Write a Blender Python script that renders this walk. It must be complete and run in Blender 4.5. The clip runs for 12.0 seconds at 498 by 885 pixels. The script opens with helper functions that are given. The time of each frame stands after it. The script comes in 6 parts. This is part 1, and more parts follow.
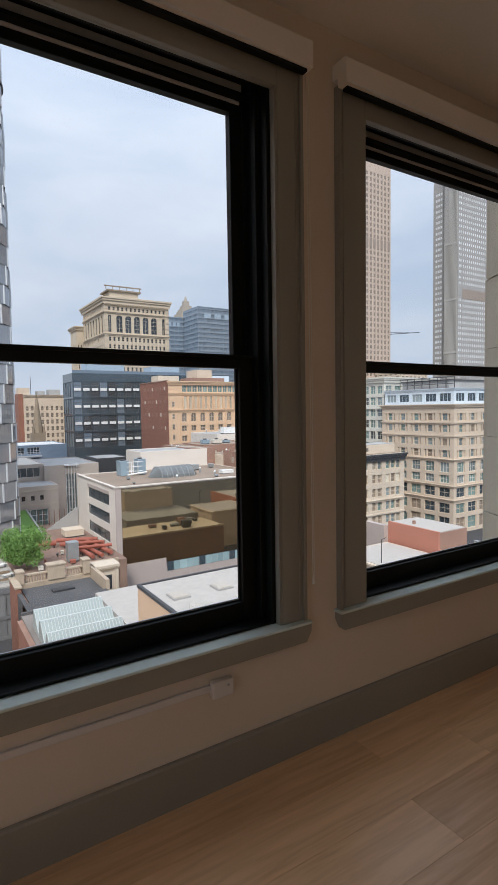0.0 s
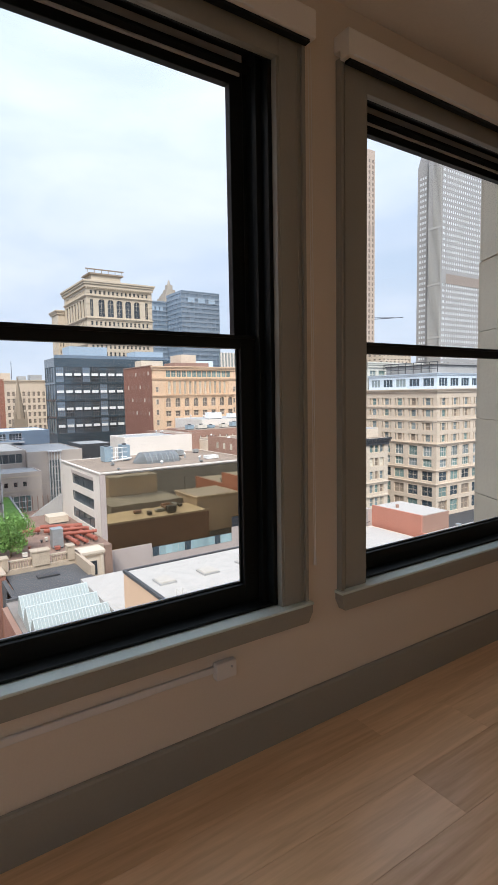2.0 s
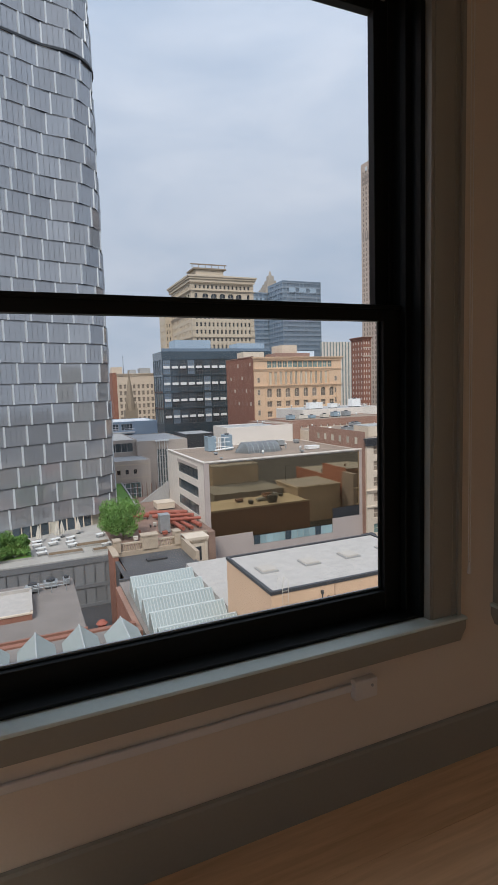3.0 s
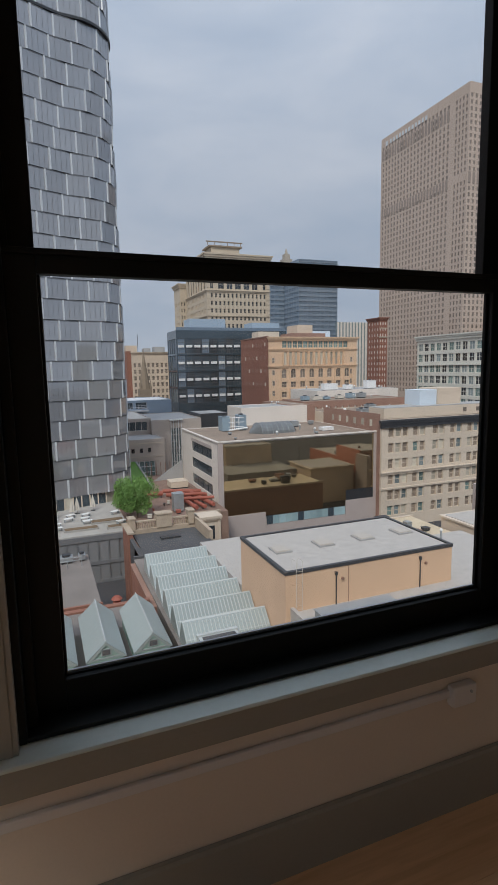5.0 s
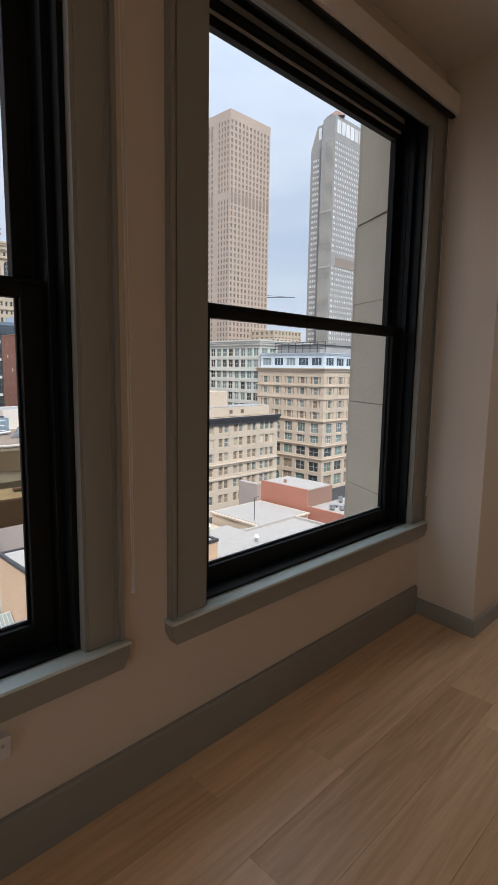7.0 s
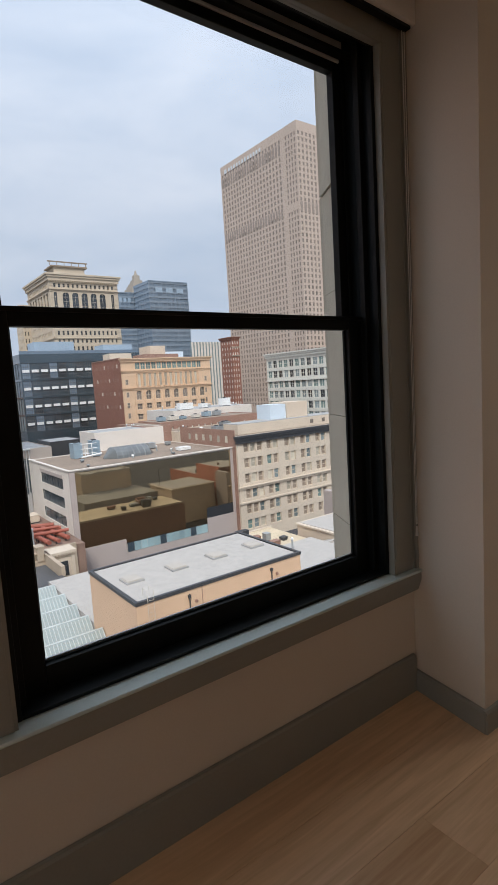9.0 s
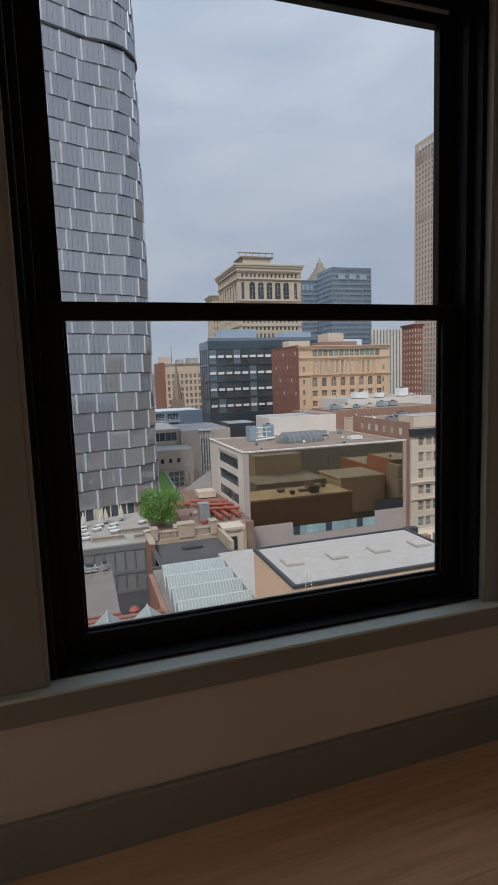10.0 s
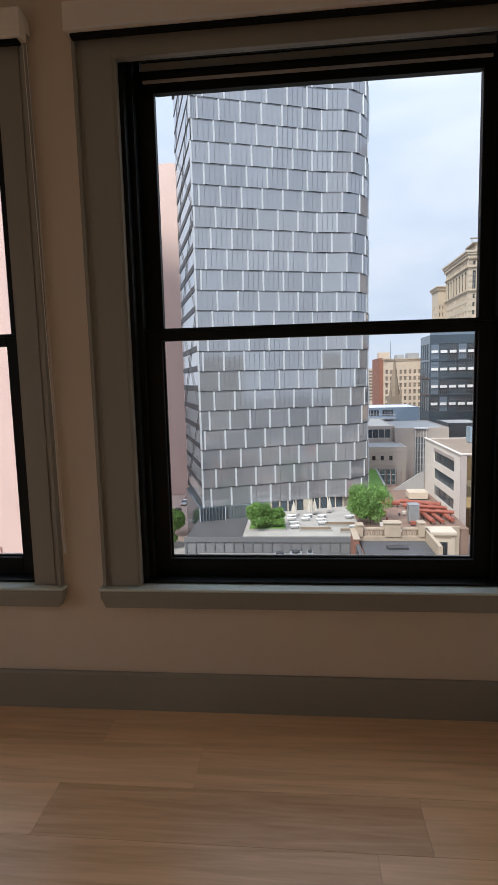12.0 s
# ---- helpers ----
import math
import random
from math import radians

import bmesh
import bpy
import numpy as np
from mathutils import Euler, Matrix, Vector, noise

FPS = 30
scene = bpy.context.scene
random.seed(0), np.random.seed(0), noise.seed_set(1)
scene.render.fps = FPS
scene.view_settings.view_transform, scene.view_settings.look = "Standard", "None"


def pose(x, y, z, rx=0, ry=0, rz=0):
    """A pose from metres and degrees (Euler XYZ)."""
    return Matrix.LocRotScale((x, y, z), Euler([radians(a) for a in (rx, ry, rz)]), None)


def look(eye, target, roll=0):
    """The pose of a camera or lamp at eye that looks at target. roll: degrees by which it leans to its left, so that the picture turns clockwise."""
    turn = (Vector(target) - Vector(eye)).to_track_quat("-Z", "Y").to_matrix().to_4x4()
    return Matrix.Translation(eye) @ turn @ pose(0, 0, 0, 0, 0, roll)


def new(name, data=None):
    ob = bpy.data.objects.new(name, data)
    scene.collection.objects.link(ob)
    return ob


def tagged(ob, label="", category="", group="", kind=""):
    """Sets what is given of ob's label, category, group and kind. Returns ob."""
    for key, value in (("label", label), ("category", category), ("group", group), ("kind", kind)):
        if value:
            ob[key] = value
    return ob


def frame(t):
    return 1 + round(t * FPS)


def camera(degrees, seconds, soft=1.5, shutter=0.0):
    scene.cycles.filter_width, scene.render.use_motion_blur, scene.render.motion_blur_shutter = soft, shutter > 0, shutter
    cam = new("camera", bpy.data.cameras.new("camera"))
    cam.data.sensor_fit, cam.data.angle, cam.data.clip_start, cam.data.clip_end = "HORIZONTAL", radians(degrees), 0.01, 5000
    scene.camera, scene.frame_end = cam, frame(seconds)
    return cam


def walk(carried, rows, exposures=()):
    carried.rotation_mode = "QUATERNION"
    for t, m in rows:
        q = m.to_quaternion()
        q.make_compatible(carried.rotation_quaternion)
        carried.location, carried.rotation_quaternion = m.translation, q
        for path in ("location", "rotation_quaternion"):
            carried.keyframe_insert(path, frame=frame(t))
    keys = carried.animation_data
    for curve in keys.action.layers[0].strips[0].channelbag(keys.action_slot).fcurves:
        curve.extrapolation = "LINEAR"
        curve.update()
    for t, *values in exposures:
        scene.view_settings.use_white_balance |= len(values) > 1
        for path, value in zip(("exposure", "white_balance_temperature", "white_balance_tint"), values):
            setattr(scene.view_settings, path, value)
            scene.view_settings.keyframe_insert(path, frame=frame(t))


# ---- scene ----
# Camera: lens and path
cam = camera(50.1, 12.0)
PATH = [
    (0, (-1.46, -1.843, 1.533), (-0.399, -0.153, 1.409), -0.9),
    (0.5, (-1.429, -1.871, 1.538), (-0.096, -0.387, 1.395), -0.8),
    (1, (-1.421, -1.896, 1.538), (0.019, -0.516, 1.39), -0.5),
    (1.5, (-1.455, -1.868, 1.533), (-0.118, -0.389, 1.377), -0.3),
    (2, (-1.509, -1.786, 1.517), (-0.402, -0.13, 1.337), -1.0),
    (2.5, (-1.516, -1.654, 1.496), (-0.623, 0.124, 1.296), -1.4),
    (3, (-1.504, -1.508, 1.485), (-0.729, 0.324, 1.278), -1.8),
    (5, (-1.679, -1.26, 1.483), (-0.954, 0.582, 1.204), -1.1),
    (5.5, (-1.614, -1.292, 1.499), (-0.738, 0.485, 1.223), -0.7),
    (6, (-1.411, -1.384, 1.521), (-0.355, 0.294, 1.255), -0.6),
    (6.5, (-1.179, -1.497, 1.521), (0.057, 0.051, 1.251), 0.3),
    (7, (-0.943, -1.501, 1.51), (0.466, -0.108, 1.238), 0.9),
    (8.8, (-0.018, -1.54, 1.5), (1.216, 0.018, 1.28), -4.1),
    (9, (0.078, -1.518, 1.512), (1.251, 0.086, 1.285), -3.5),
    (9.5, (0.325, -1.568, 1.506), (1.226, 0.201, 1.262), -1.9),
    (10, (0.478, -1.654, 1.513), (1.077, 0.238, 1.272), -2.0),
    (10.5, (0.605, -1.79, 1.499), (1.01, 0.155, 1.265), -2.1),
    (11, (0.82, -1.937, 1.498), (0.947, 0.045, 1.261), -1.6),
    (11.5, (0.967, -2.15, 1.509), (0.945, -0.164, 1.277), -1.7),
    (12, (1.058, -2.294, 1.524), (0.872, -0.317, 1.291), -1.5),
]
EXPOSURES = [(0, 0.45), (0.5, 0.45), (1.0, 0.75), (1.5, 0.9), (2.0, 0.8), (2.5, 0.55), (3, 0.15), (5, -0.15), (6.5, -0.15), (7.0, 0.55), (7.2, 0.65), (9, 0.35), (9.5, -0.12), (10.5, -0.1), (11.0, -0.15), (11.5, 0.35), (12, 0.7)]
walk(cam, [(t, look(eye, target, roll)) for t, eye, target, roll in PATH], EXPOSURES)

# World: overcast sky and a wide soft sun
SUN_EL, SUN_AZ = radians(46), radians(215)
world = bpy.data.worlds.new("overcast_sky")
scene.world = world
world.use_nodes = True
wn, wl = world.node_tree.nodes, world.node_tree.links
wn.clear()
w_out = wn.new("ShaderNodeOutputWorld")
w_bg = wn.new("ShaderNodeBackground")
w_sky = wn.new("ShaderNodeTexSky")
w_sky.sky_type, w_sky.sun_disc = "NISHITA", False
w_sky.sun_elevation, w_sky.sun_rotation = SUN_EL, SUN_AZ
w_dim = wn.new("ShaderNodeMix"); w_dim.data_type, w_dim.blend_type = "RGBA", "MULTIPLY"
w_dim.inputs[0].default_value = 1.0
w_dim.inputs[7].default_value = (0.11, 0.11, 0.11, 1)
w_tc, w_map = wn.new("ShaderNodeTexCoord"), wn.new("ShaderNodeMapping")
w_map.inputs["Scale"].default_value = (1.0, 1.0, 3.2)
w_n1, w_n2 = wn.new("ShaderNodeTexNoise"), wn.new("ShaderNodeTexNoise")
w_n1.inputs["Scale"].default_value, w_n1.inputs["Detail"].default_value, w_n1.inputs["Roughness"].default_value = 2.6, 7, 0.55
w_n1.inputs["Distortion"].default_value = 0.25
w_n2.inputs["Scale"].default_value, w_n2.inputs["Detail"].default_value = 1.3, 4
w_r1, w_r2 = wn.new("ShaderNodeValToRGB"), wn.new("ShaderNodeValToRGB")
w_r1.color_ramp.elements[0].position, w_r1.color_ramp.elements[0].color = 0.32, (0.515, 0.61, 0.78, 1)
w_r1.color_ramp.elements[1].position, w_r1.color_ramp.elements[1].color = 0.70, (0.715, 0.77, 0.90, 1)
w_r2.color_ramp.elements[0].position, w_r2.color_ramp.elements[0].color = 0.36, (0.86, 0.86, 0.86, 1)
w_r2.color_ramp.elements[1].position, w_r2.color_ramp.elements[1].color = 0.5, (0.97, 0.97, 0.97, 1)
w_mix = wn.new("ShaderNodeMix"); w_mix.data_type = "RGBA"
wl.new(w_tc.outputs["Generated"], w_map.inputs["Vector"])
for nd in (w_n1, w_n2):
    wl.new(w_map.outputs["Vector"], nd.inputs["Vector"])
wl.new(w_n1.outputs["Fac"], w_r1.inputs["Fac"]); wl.new(w_n2.outputs["Fac"], w_r2.inputs["Fac"])
wl.new(w_sky.outputs["Color"], w_dim.inputs[6])
wl.new(w_r2.outputs["Color"], w_mix.inputs[0])
wl.new(w_dim.outputs[2], w_mix.inputs[6]); wl.new(w_r1.outputs["Color"], w_mix.inputs[7])
# an overcast sky grows brighter towards the zenith
w_sep, w_sq, w_up = wn.new("ShaderNodeSeparateXYZ"), wn.new("ShaderNodeMath"), wn.new("ShaderNodeMath")
w_sq.operation, w_up.operation = "MULTIPLY", "MULTIPLY_ADD"
w_up.inputs[1].default_value, w_up.inputs[2].default_value = 1.25, 1.0
w_grad = wn.new("ShaderNodeVectorMath"); w_grad.operation = "SCALE"
wl.new(w_tc.outputs["Generated"], w_sep.inputs[0])
wl.new(w_sep.outputs["Z"], w_sq.inputs[0]); wl.new(w_sep.outputs["Z"], w_sq.inputs[1]); wl.new(w_sq.outputs[0], w_up.inputs[0])
wl.new(w_mix.outputs[2], w_grad.inputs[0]); wl.new(w_up.outputs[0], w_grad.inputs["Scale"])
wl.new(w_grad.outputs[0], w_bg.inputs["Color"]); wl.new(w_bg.outputs[0], w_out.inputs["Surface"])
w_bg.inputs["Strength"].default_value = 0.735

sun = new("sun", bpy.data.lights.new("sun", "SUN"))
sun.data.energy, sun.data.angle, sun.data.color = 2.4, radians(20), (1.0, 0.95, 0.88)
sun.matrix_world = look((0, 0, 200), (0 - 100 * math.sin(SUN_AZ), -100 * math.cos(SUN_AZ), 200 - 100 * math.tan(SUN_EL)))

# added fill lamps brighten the room from invented west and east wall openings
for nm, eye, aim, w_, h_, e_ in (("west_window_daylight", (-3.62, -2.75, 1.75), (0.6, -3.5, 0.0), 2.4, 2.2, 7.0), ("east_window_daylight", (4.72, -0.97, 1.75), (1.0, -1.1, 1.2), 0.9, 2.2, 3.0)):
    lamp = new(nm, bpy.data.lights.new(nm, "AREA"))
    lamp.data.shape, lamp.data.size, lamp.data.size_y = "RECTANGLE", w_, h_
    lamp.data.energy, lamp.data.color = e_, (1.0, 0.88, 0.71)
    lamp.data.spread = radians(86)
    lamp.matrix_world = look(eye, aim)

# ---------------------------------------------------------------- materials
MATS = {}


def mat(name, color, rough=0.6, metal=0.0, var=0.15, scale=3.0, fine=40.0, bump=0.0, rand=0.0, island=False, spec=0.5, tint=None, coat=0.0, stretch=(1, 1, 1)):
    """Principled surface with broad stains, fine grain, relief and piece-to-piece variation. Coordinates in metres."""
    if name in MATS:
        return MATS[name]
    m = bpy.data.materials.new(name)
    m.use_nodes = True
    n, l = m.node_tree.nodes, m.node_tree.links
    b = n["Principled BSDF"]
    b.inputs["Roughness"].default_value, b.inputs["Metallic"].default_value = rough, metal
    b.inputs["Specular IOR Level"].default_value = spec
    b.inputs["Coat Weight"].default_value = coat
    geo, mp = n.new("ShaderNodeNewGeometry"), n.new("ShaderNodeMapping")
    mp.inputs["Scale"].default_value = stretch
    l.new(geo.outputs["Position"], mp.inputs["Vector"])
    big, small = n.new("ShaderNodeTexNoise"), n.new("ShaderNodeTexNoise")
    big.inputs["Scale"].default_value, big.inputs["Detail"].default_value = scale, 5
    small.inputs["Scale"].default_value, small.inputs["Detail"].default_value = fine, 3
    for nd in (big, small):
        l.new(mp.outputs["Vector"], nd.inputs["Vector"])
    total = n.new("ShaderNodeMath"); total.operation = "MULTIPLY_ADD"
    l.new(small.outputs["Fac"], total.inputs[0]); total.inputs[1].default_value = 0.5
    l.new(big.outputs["Fac"], total.inputs[2])
    last = total.outputs[0]
    if rand:
        src = geo.outputs["Random Per Island"] if island else n.new("ShaderNodeObjectInfo").outputs["Random"]
        add = n.new("ShaderNodeMath"); add.operation = "MULTIPLY_ADD"
        l.new(src, add.inputs[0]); add.inputs[1].default_value = rand / max(var, 0.01)
        l.new(last, add.inputs[2])
        last = add.outputs[0]
    rng = n.new("ShaderNodeMapRange")
    rng.inputs["From Min"].default_value, rng.inputs["From Max"].default_value = 0.4, 1.1 + (rand / max(var, 0.01) if rand else 0)
    l.new(last, rng.inputs["Value"])
    mix = n.new("ShaderNodeMix"); mix.data_type = "RGBA"
    lo = [max(0, c * (1 - var - rand * 0.6)) for c in color]
    hi = [min(1, c * (1 + var + rand * 0.6)) for c in color] if tint is None else list(tint)
    mix.inputs[6].default_value, mix.inputs[7].default_value = (*lo, 1), (*hi, 1)
    l.new(rng.outputs[0], mix.inputs[0])
    l.new(mix.outputs[2], b.inputs["Base Color"])
    if bump:
        bp = n.new("ShaderNodeBump")
        bp.inputs["Strength"].default_value, bp.inputs["Distance"].default_value = min(1, bump), 0.01 * max(1, bump)
        l.new(small.outputs["Fac"], bp.inputs["Height"]); l.new(bp.outputs[0], b.inputs["Normal"])
    MATS[name] = m
    return m


def pane_glass(name, tint):
    m = bpy.data.materials.new(name)
    m.use_nodes = True
    n, l = m.node_tree.nodes, m.node_tree.links
    n.clear()
    out, mix, tr, gl, lw, pw_, ma = (n.new("ShaderNode" + k) for k in ("OutputMaterial", "MixShader", "BsdfTransparent", "BsdfGlossy", "LayerWeight", "Math", "Math"))
    tr.inputs[0].default_value = tint
    gl.inputs["Roughness"].default_value = 0.02
    lw.inputs["Blend"].default_value = 0.5
    pw_.operation, pw_.inputs[1].default_value = "POWER", 5.0
    ma.operation, ma.inputs[1].default_value, ma.inputs[2].default_value = "MULTIPLY_ADD", 0.5, 0.02
    l.new(lw.outputs["Facing"], pw_.inputs[0]); l.new(pw_.outputs[0], ma.inputs[0])
    l.new(ma.outputs[0], mix.inputs[0]); l.new(tr.outputs[0], mix.inputs[1]); l.new(gl.outputs[0], mix.inputs[2]); l.new(mix.outputs[0], out.inputs[0])
    return m


def oak(name):
    """Light oak boards: long grain along x, a tone for each board."""
    m = bpy.data.materials.new(name)
    m.use_nodes = True
    n, l = m.node_tree.nodes, m.node_tree.links
    b = n["Principled BSDF"]
    geo, info, mp = n.new("ShaderNodeNewGeometry"), n.new("ShaderNodeObjectInfo"), n.new("ShaderNodeMapping")
    mp.inputs["Scale"].default_value = (1.1, 16, 16)
    off = n.new("ShaderNodeVectorMath"); off.operation = "MULTIPLY_ADD"
    l.new(info.outputs["Random"], off.inputs[0]); off.inputs[1].default_value = (37, 11, 5); l.new(geo.outputs["Position"], off.inputs[2])
    l.new(off.outputs[0], mp.inputs["Vector"])
    g1, g2 = n.new("ShaderNodeTexNoise"), n.new("ShaderNodeTexNoise")
    g1.inputs["Scale"].default_value, g1.inputs["Detail"].default_value, g1.inputs["Distortion"].default_value = 1.4, 6, 0.9
    g2.inputs["Scale"].default_value, g2.inputs["Detail"].default_value = 7, 5
    l.new(mp.outputs[0], g1.inputs["Vector"]); l.new(mp.outputs[0], g2.inputs["Vector"])
    ramp = n.new("ShaderNodeValToRGB")
    ramp.color_ramp.elements[0].position, ramp.color_ramp.elements[0].color = 0.1, (0.45, 0.255, 0.125, 1)
    ramp.color_ramp.elements[1].position, ramp.color_ramp.elements[1].color = 0.9, (0.82, 0.545, 0.325, 1)
    a = n.new("ShaderNodeMath"); a.operation = "MULTIPLY_ADD"; a.inputs[1].default_value = 0.35
    l.new(g2.outputs["Fac"], a.inputs[0]); l.new(g1.outputs["Fac"], a.inputs[2])
    c = n.new("ShaderNodeMath"); c.operation = "MULTIPLY_ADD"; c.inputs[1].default_value = 0.5
    l.new(info.outputs["Random"], c.inputs[0])
    d = n.new("ShaderNodeMath"); d.operation = "ADD"; d.inputs[1].default_value = -0.36
    l.new(a.outputs[0], d.inputs[0]); l.new(d.outputs[0], c.inputs[2]); l.new(c.outputs[0], ramp.inputs["Fac"])
    l.new(ramp.outputs["Color"], b.inputs["Base Color"])
    b.inputs["Roughness"].default_value = 0.32
    bp = n.new("ShaderNodeBump"); bp.inputs["Strength"].default_value, bp.inputs["Distance"].default_value = 0.25, 0.002
    l.new(g2.outputs["Fac"], bp.inputs["Height"]); l.new(bp.outputs[0], b.inputs["Normal"])
    return m


WALLPAINT = mat("wall_paint", (0.66, 0.575, 0.475), 0.75, var=0.05, scale=1.2, fine=120, bump=0.06)
CEILPAINT = mat("ceiling_paint", (0.70, 0.66, 0.62), 0.85, var=0.05, scale=1.0, fine=60, bump=0.12)
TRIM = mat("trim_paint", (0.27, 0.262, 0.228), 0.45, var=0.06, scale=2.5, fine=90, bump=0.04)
# stool tops: the sky's sheen is put into the pale cool base colour
SILLTOP = mat("stool_paint_sky_sheen", (0.58, 0.655, 0.62), 0.2, var=0.06, scale=2.5, fine=90, bump=0.03)
SHADE = mat("shade_cassette_paint", (0.78, 0.74, 0.69), 0.5, var=0.04, scale=2, fine=80)
BLACK = mat("black_sash_paint", (0.0045, 0.0065, 0.0065), 0.5, var=0.3, scale=5, fine=80, bump=0.03, spec=0.22)
GREYRAIL = mat("grey_shade_fabric", (0.42, 0.43, 0.43), 0.8, var=0.06, scale=4, fine=300, bump=0.1)
CLEAR = pane_glass("window_glass", (0.975, 0.985, 0.98, 1))
OAK = oak("oak_boards")
GROUT = mat("subfloor", (0.32, 0.20, 0.12), 0.9)
STONE = mat("limestone", (0.52, 0.475, 0.37), 0.85, var=0.16, scale=1.6, fine=30, bump=0.5, rand=0.08)
PLASTIC = mat("white_plastic", (0.66, 0.63, 0.60), 0.45, var=0.04)

ASPHALT = mat("asphalt", (0.06, 0.06, 0.065), 0.9, var=0.25, scale=0.05, fine=2)
PAVE = mat("concrete_paving", (0.33, 0.32, 0.30), 0.9, var=0.15, scale=0.2, fine=3)
MEMBRANE = mat("white_roof_membrane", (0.44, 0.412, 0.385), 0.8, var=0.14, scale=1.3, fine=9)
GREYTAR = mat("worn_grey_tar_roof", (0.22, 0.195, 0.18), 0.9, var=0.25, scale=0.3, fine=4)
TARROOF = mat("dark_tar_roof", (0.085, 0.085, 0.09), 0.85, var=0.3, scale=0.3, fine=5)
GRAVEL = mat("brown_gravel_roof", (0.27, 0.21, 0.165), 0.95, var=0.25, scale=0.2, fine=8)
GREYROOF = mat("grey_roof", (0.36, 0.36, 0.36), 0.9, var=0.15, scale=0.2, fine=5)
SALMON = mat("tan_stucco", (0.66, 0.455, 0.315), 0.85, var=0.08, scale=0.4, fine=8)
DARKMETAL = mat("dark_metal_coping", (0.07, 0.073, 0.08), 0.5, metal=0.4, var=0.2, scale=1)
GALV = mat("galvanised_metal", (0.42, 0.45, 0.47), 0.45, metal=0.6, var=0.15, scale=1.5)
TANSTONE = mat("tan_stone_panels", (0.53, 0.455, 0.40), 0.8, var=0.1, scale=0.3, fine=4)
WHITEPANEL = mat("white_stone_panels", (0.70, 0.645, 0.595), 0.75, var=0.08, scale=0.25, fine=4)
MAUVE = mat("mauve_grey_panels", (0.43, 0.37, 0.35), 0.7, var=0.08, scale=0.3, fine=4)
BRONZEGLASS = mat("bronze_mirror_glass", (0.39, 0.325, 0.225), 0.03, metal=0.95, var=0.18, scale=0.15, fine=1.5)
DARKGLASS = mat("dark_window_glass", (0.035, 0.042, 0.05), 0.08, var=0.4, rand=0.5, scale=0.3, spec=0.8)
BLUEGLASS = mat("blue_window_glass", (0.21, 0.255, 0.265), 0.08, var=0.3, rand=0.4, scale=0.3, spec=0.9)
STEEPLE = mat("brown_sandstone", (0.27, 0.215, 0.16), 0.9, var=0.2, scale=0.5)
BEIGE = mat("beige_limestone", (0.60, 0.495, 0.395), 0.85, var=0.10, scale=0.15, fine=3)
OFFICE = mat("buff_terracotta", (0.60, 0.51, 0.415), 0.85, var=0.10, scale=0.2, fine=3)
ORANGE = mat("golden_brick", (0.68, 0.48, 0.33), 0.85, var=0.09, scale=0.15, fine=3)
REDBRICK = mat("red_brick_wall", (0.27, 0.125, 0.09), 0.9, var=0.2, scale=0.3, fine=6)
BROWNBRICK = mat("brown_brick_wall", (0.30, 0.18, 0.14), 0.9, var=0.2, scale=0.3, fine=6)
HOTEL = mat("cream_brick", (0.53, 0.445, 0.345), 0.85, var=0.08, scale=0.1, fine=2)
BANKSTONE = mat("pinkish_concrete", (0.50, 0.40, 0.335), 0.85, var=0.07, scale=0.06, fine=1)
GREYSTONE = mat("grey_granite_cladding", (0.34, 0.33, 0.32), 0.5, var=0.08, scale=0.05, fine=1)
WHITEGRID = mat("white_glazed_brick", (0.60, 0.59, 0.54), 0.7, var=0.07, scale=0.15, fine=3)
SLATEGLASS = mat("slate_curtain_wall", (0.075, 0.105, 0.13), 0.12, metal=0.35, var=0.25, scale=0.15, rand=0.2, spec=0.9)
SKYBLUE = mat("pale_blue_cladding", (0.33, 0.42, 0.52), 0.6, var=0.06, scale=0.1)
PALEBLUE = mat("pale_blue_white_cladding", (0.62, 0.70, 0.78), 0.6, var=0.06, scale=0.1)
PINKWALL = mat("pink_granite", (0.74, 0.52, 0.46), 0.75, var=0.06, scale=0.08, fine=2)
GREEN_ROOF = mat("green_sawtooth_glazing", (0.31, 0.355, 0.35), 0.35, var=0.10, scale=0.6, fine=5, rand=0.08)
COPPER = mat("verdigris_metal", (0.30, 0.42, 0.38), 0.6, var=0.15, scale=1.2)
RUST = mat("rust_red_pipe", (0.33, 0.10, 0.07), 0.7, var=0.25, scale=0.8)
TOWERGLASS = mat("tower_glass", (0.40, 0.415, 0.44), 0.07, metal=0.5, var=0.10, rand=0.09, scale=0.12, fine=2)
TOWERFIN = mat("pale_metal_fin", (0.60, 0.625, 0.65), 0.45, metal=0.2, var=0.06)
TOWERJOINT = mat("dark_joint", (0.03, 0.034, 0.04), 0.4, var=0.1)
LEAF = mat("leaves", (0.14, 0.27, 0.065), 0.6, var=0.35, scale=0.6, fine=4, rand=0.25, island=True)
GRASS = mat("turf", (0.12, 0.24, 0.05), 0.9, var=0.3, scale=0.4, fine=5)
BARK = mat("bark", (0.12, 0.09, 0.06), 0.9)
# distance haze is mixed into these two blues, paler than the slate glass
FARBLUE = mat("hazy_blue_glass", (0.17, 0.225, 0.29), 0.3, metal=0.2, var=0.12, scale=0.05, rand=0.15, spec=0.7)
FARBLUE2 = mat("hazy_blue_spandrel", (0.23, 0.28, 0.34), 0.4, var=0.08, scale=0.05)
BANKGLASS = mat("brown_window_glass", (0.23, 0.195, 0.17), 0.15, var=0.2, rand=0.3, scale=0.2)
TOWERMULL = mat("grey_mullion", (0.13, 0.135, 0.145), 0.5, metal=0.1, var=0.1)
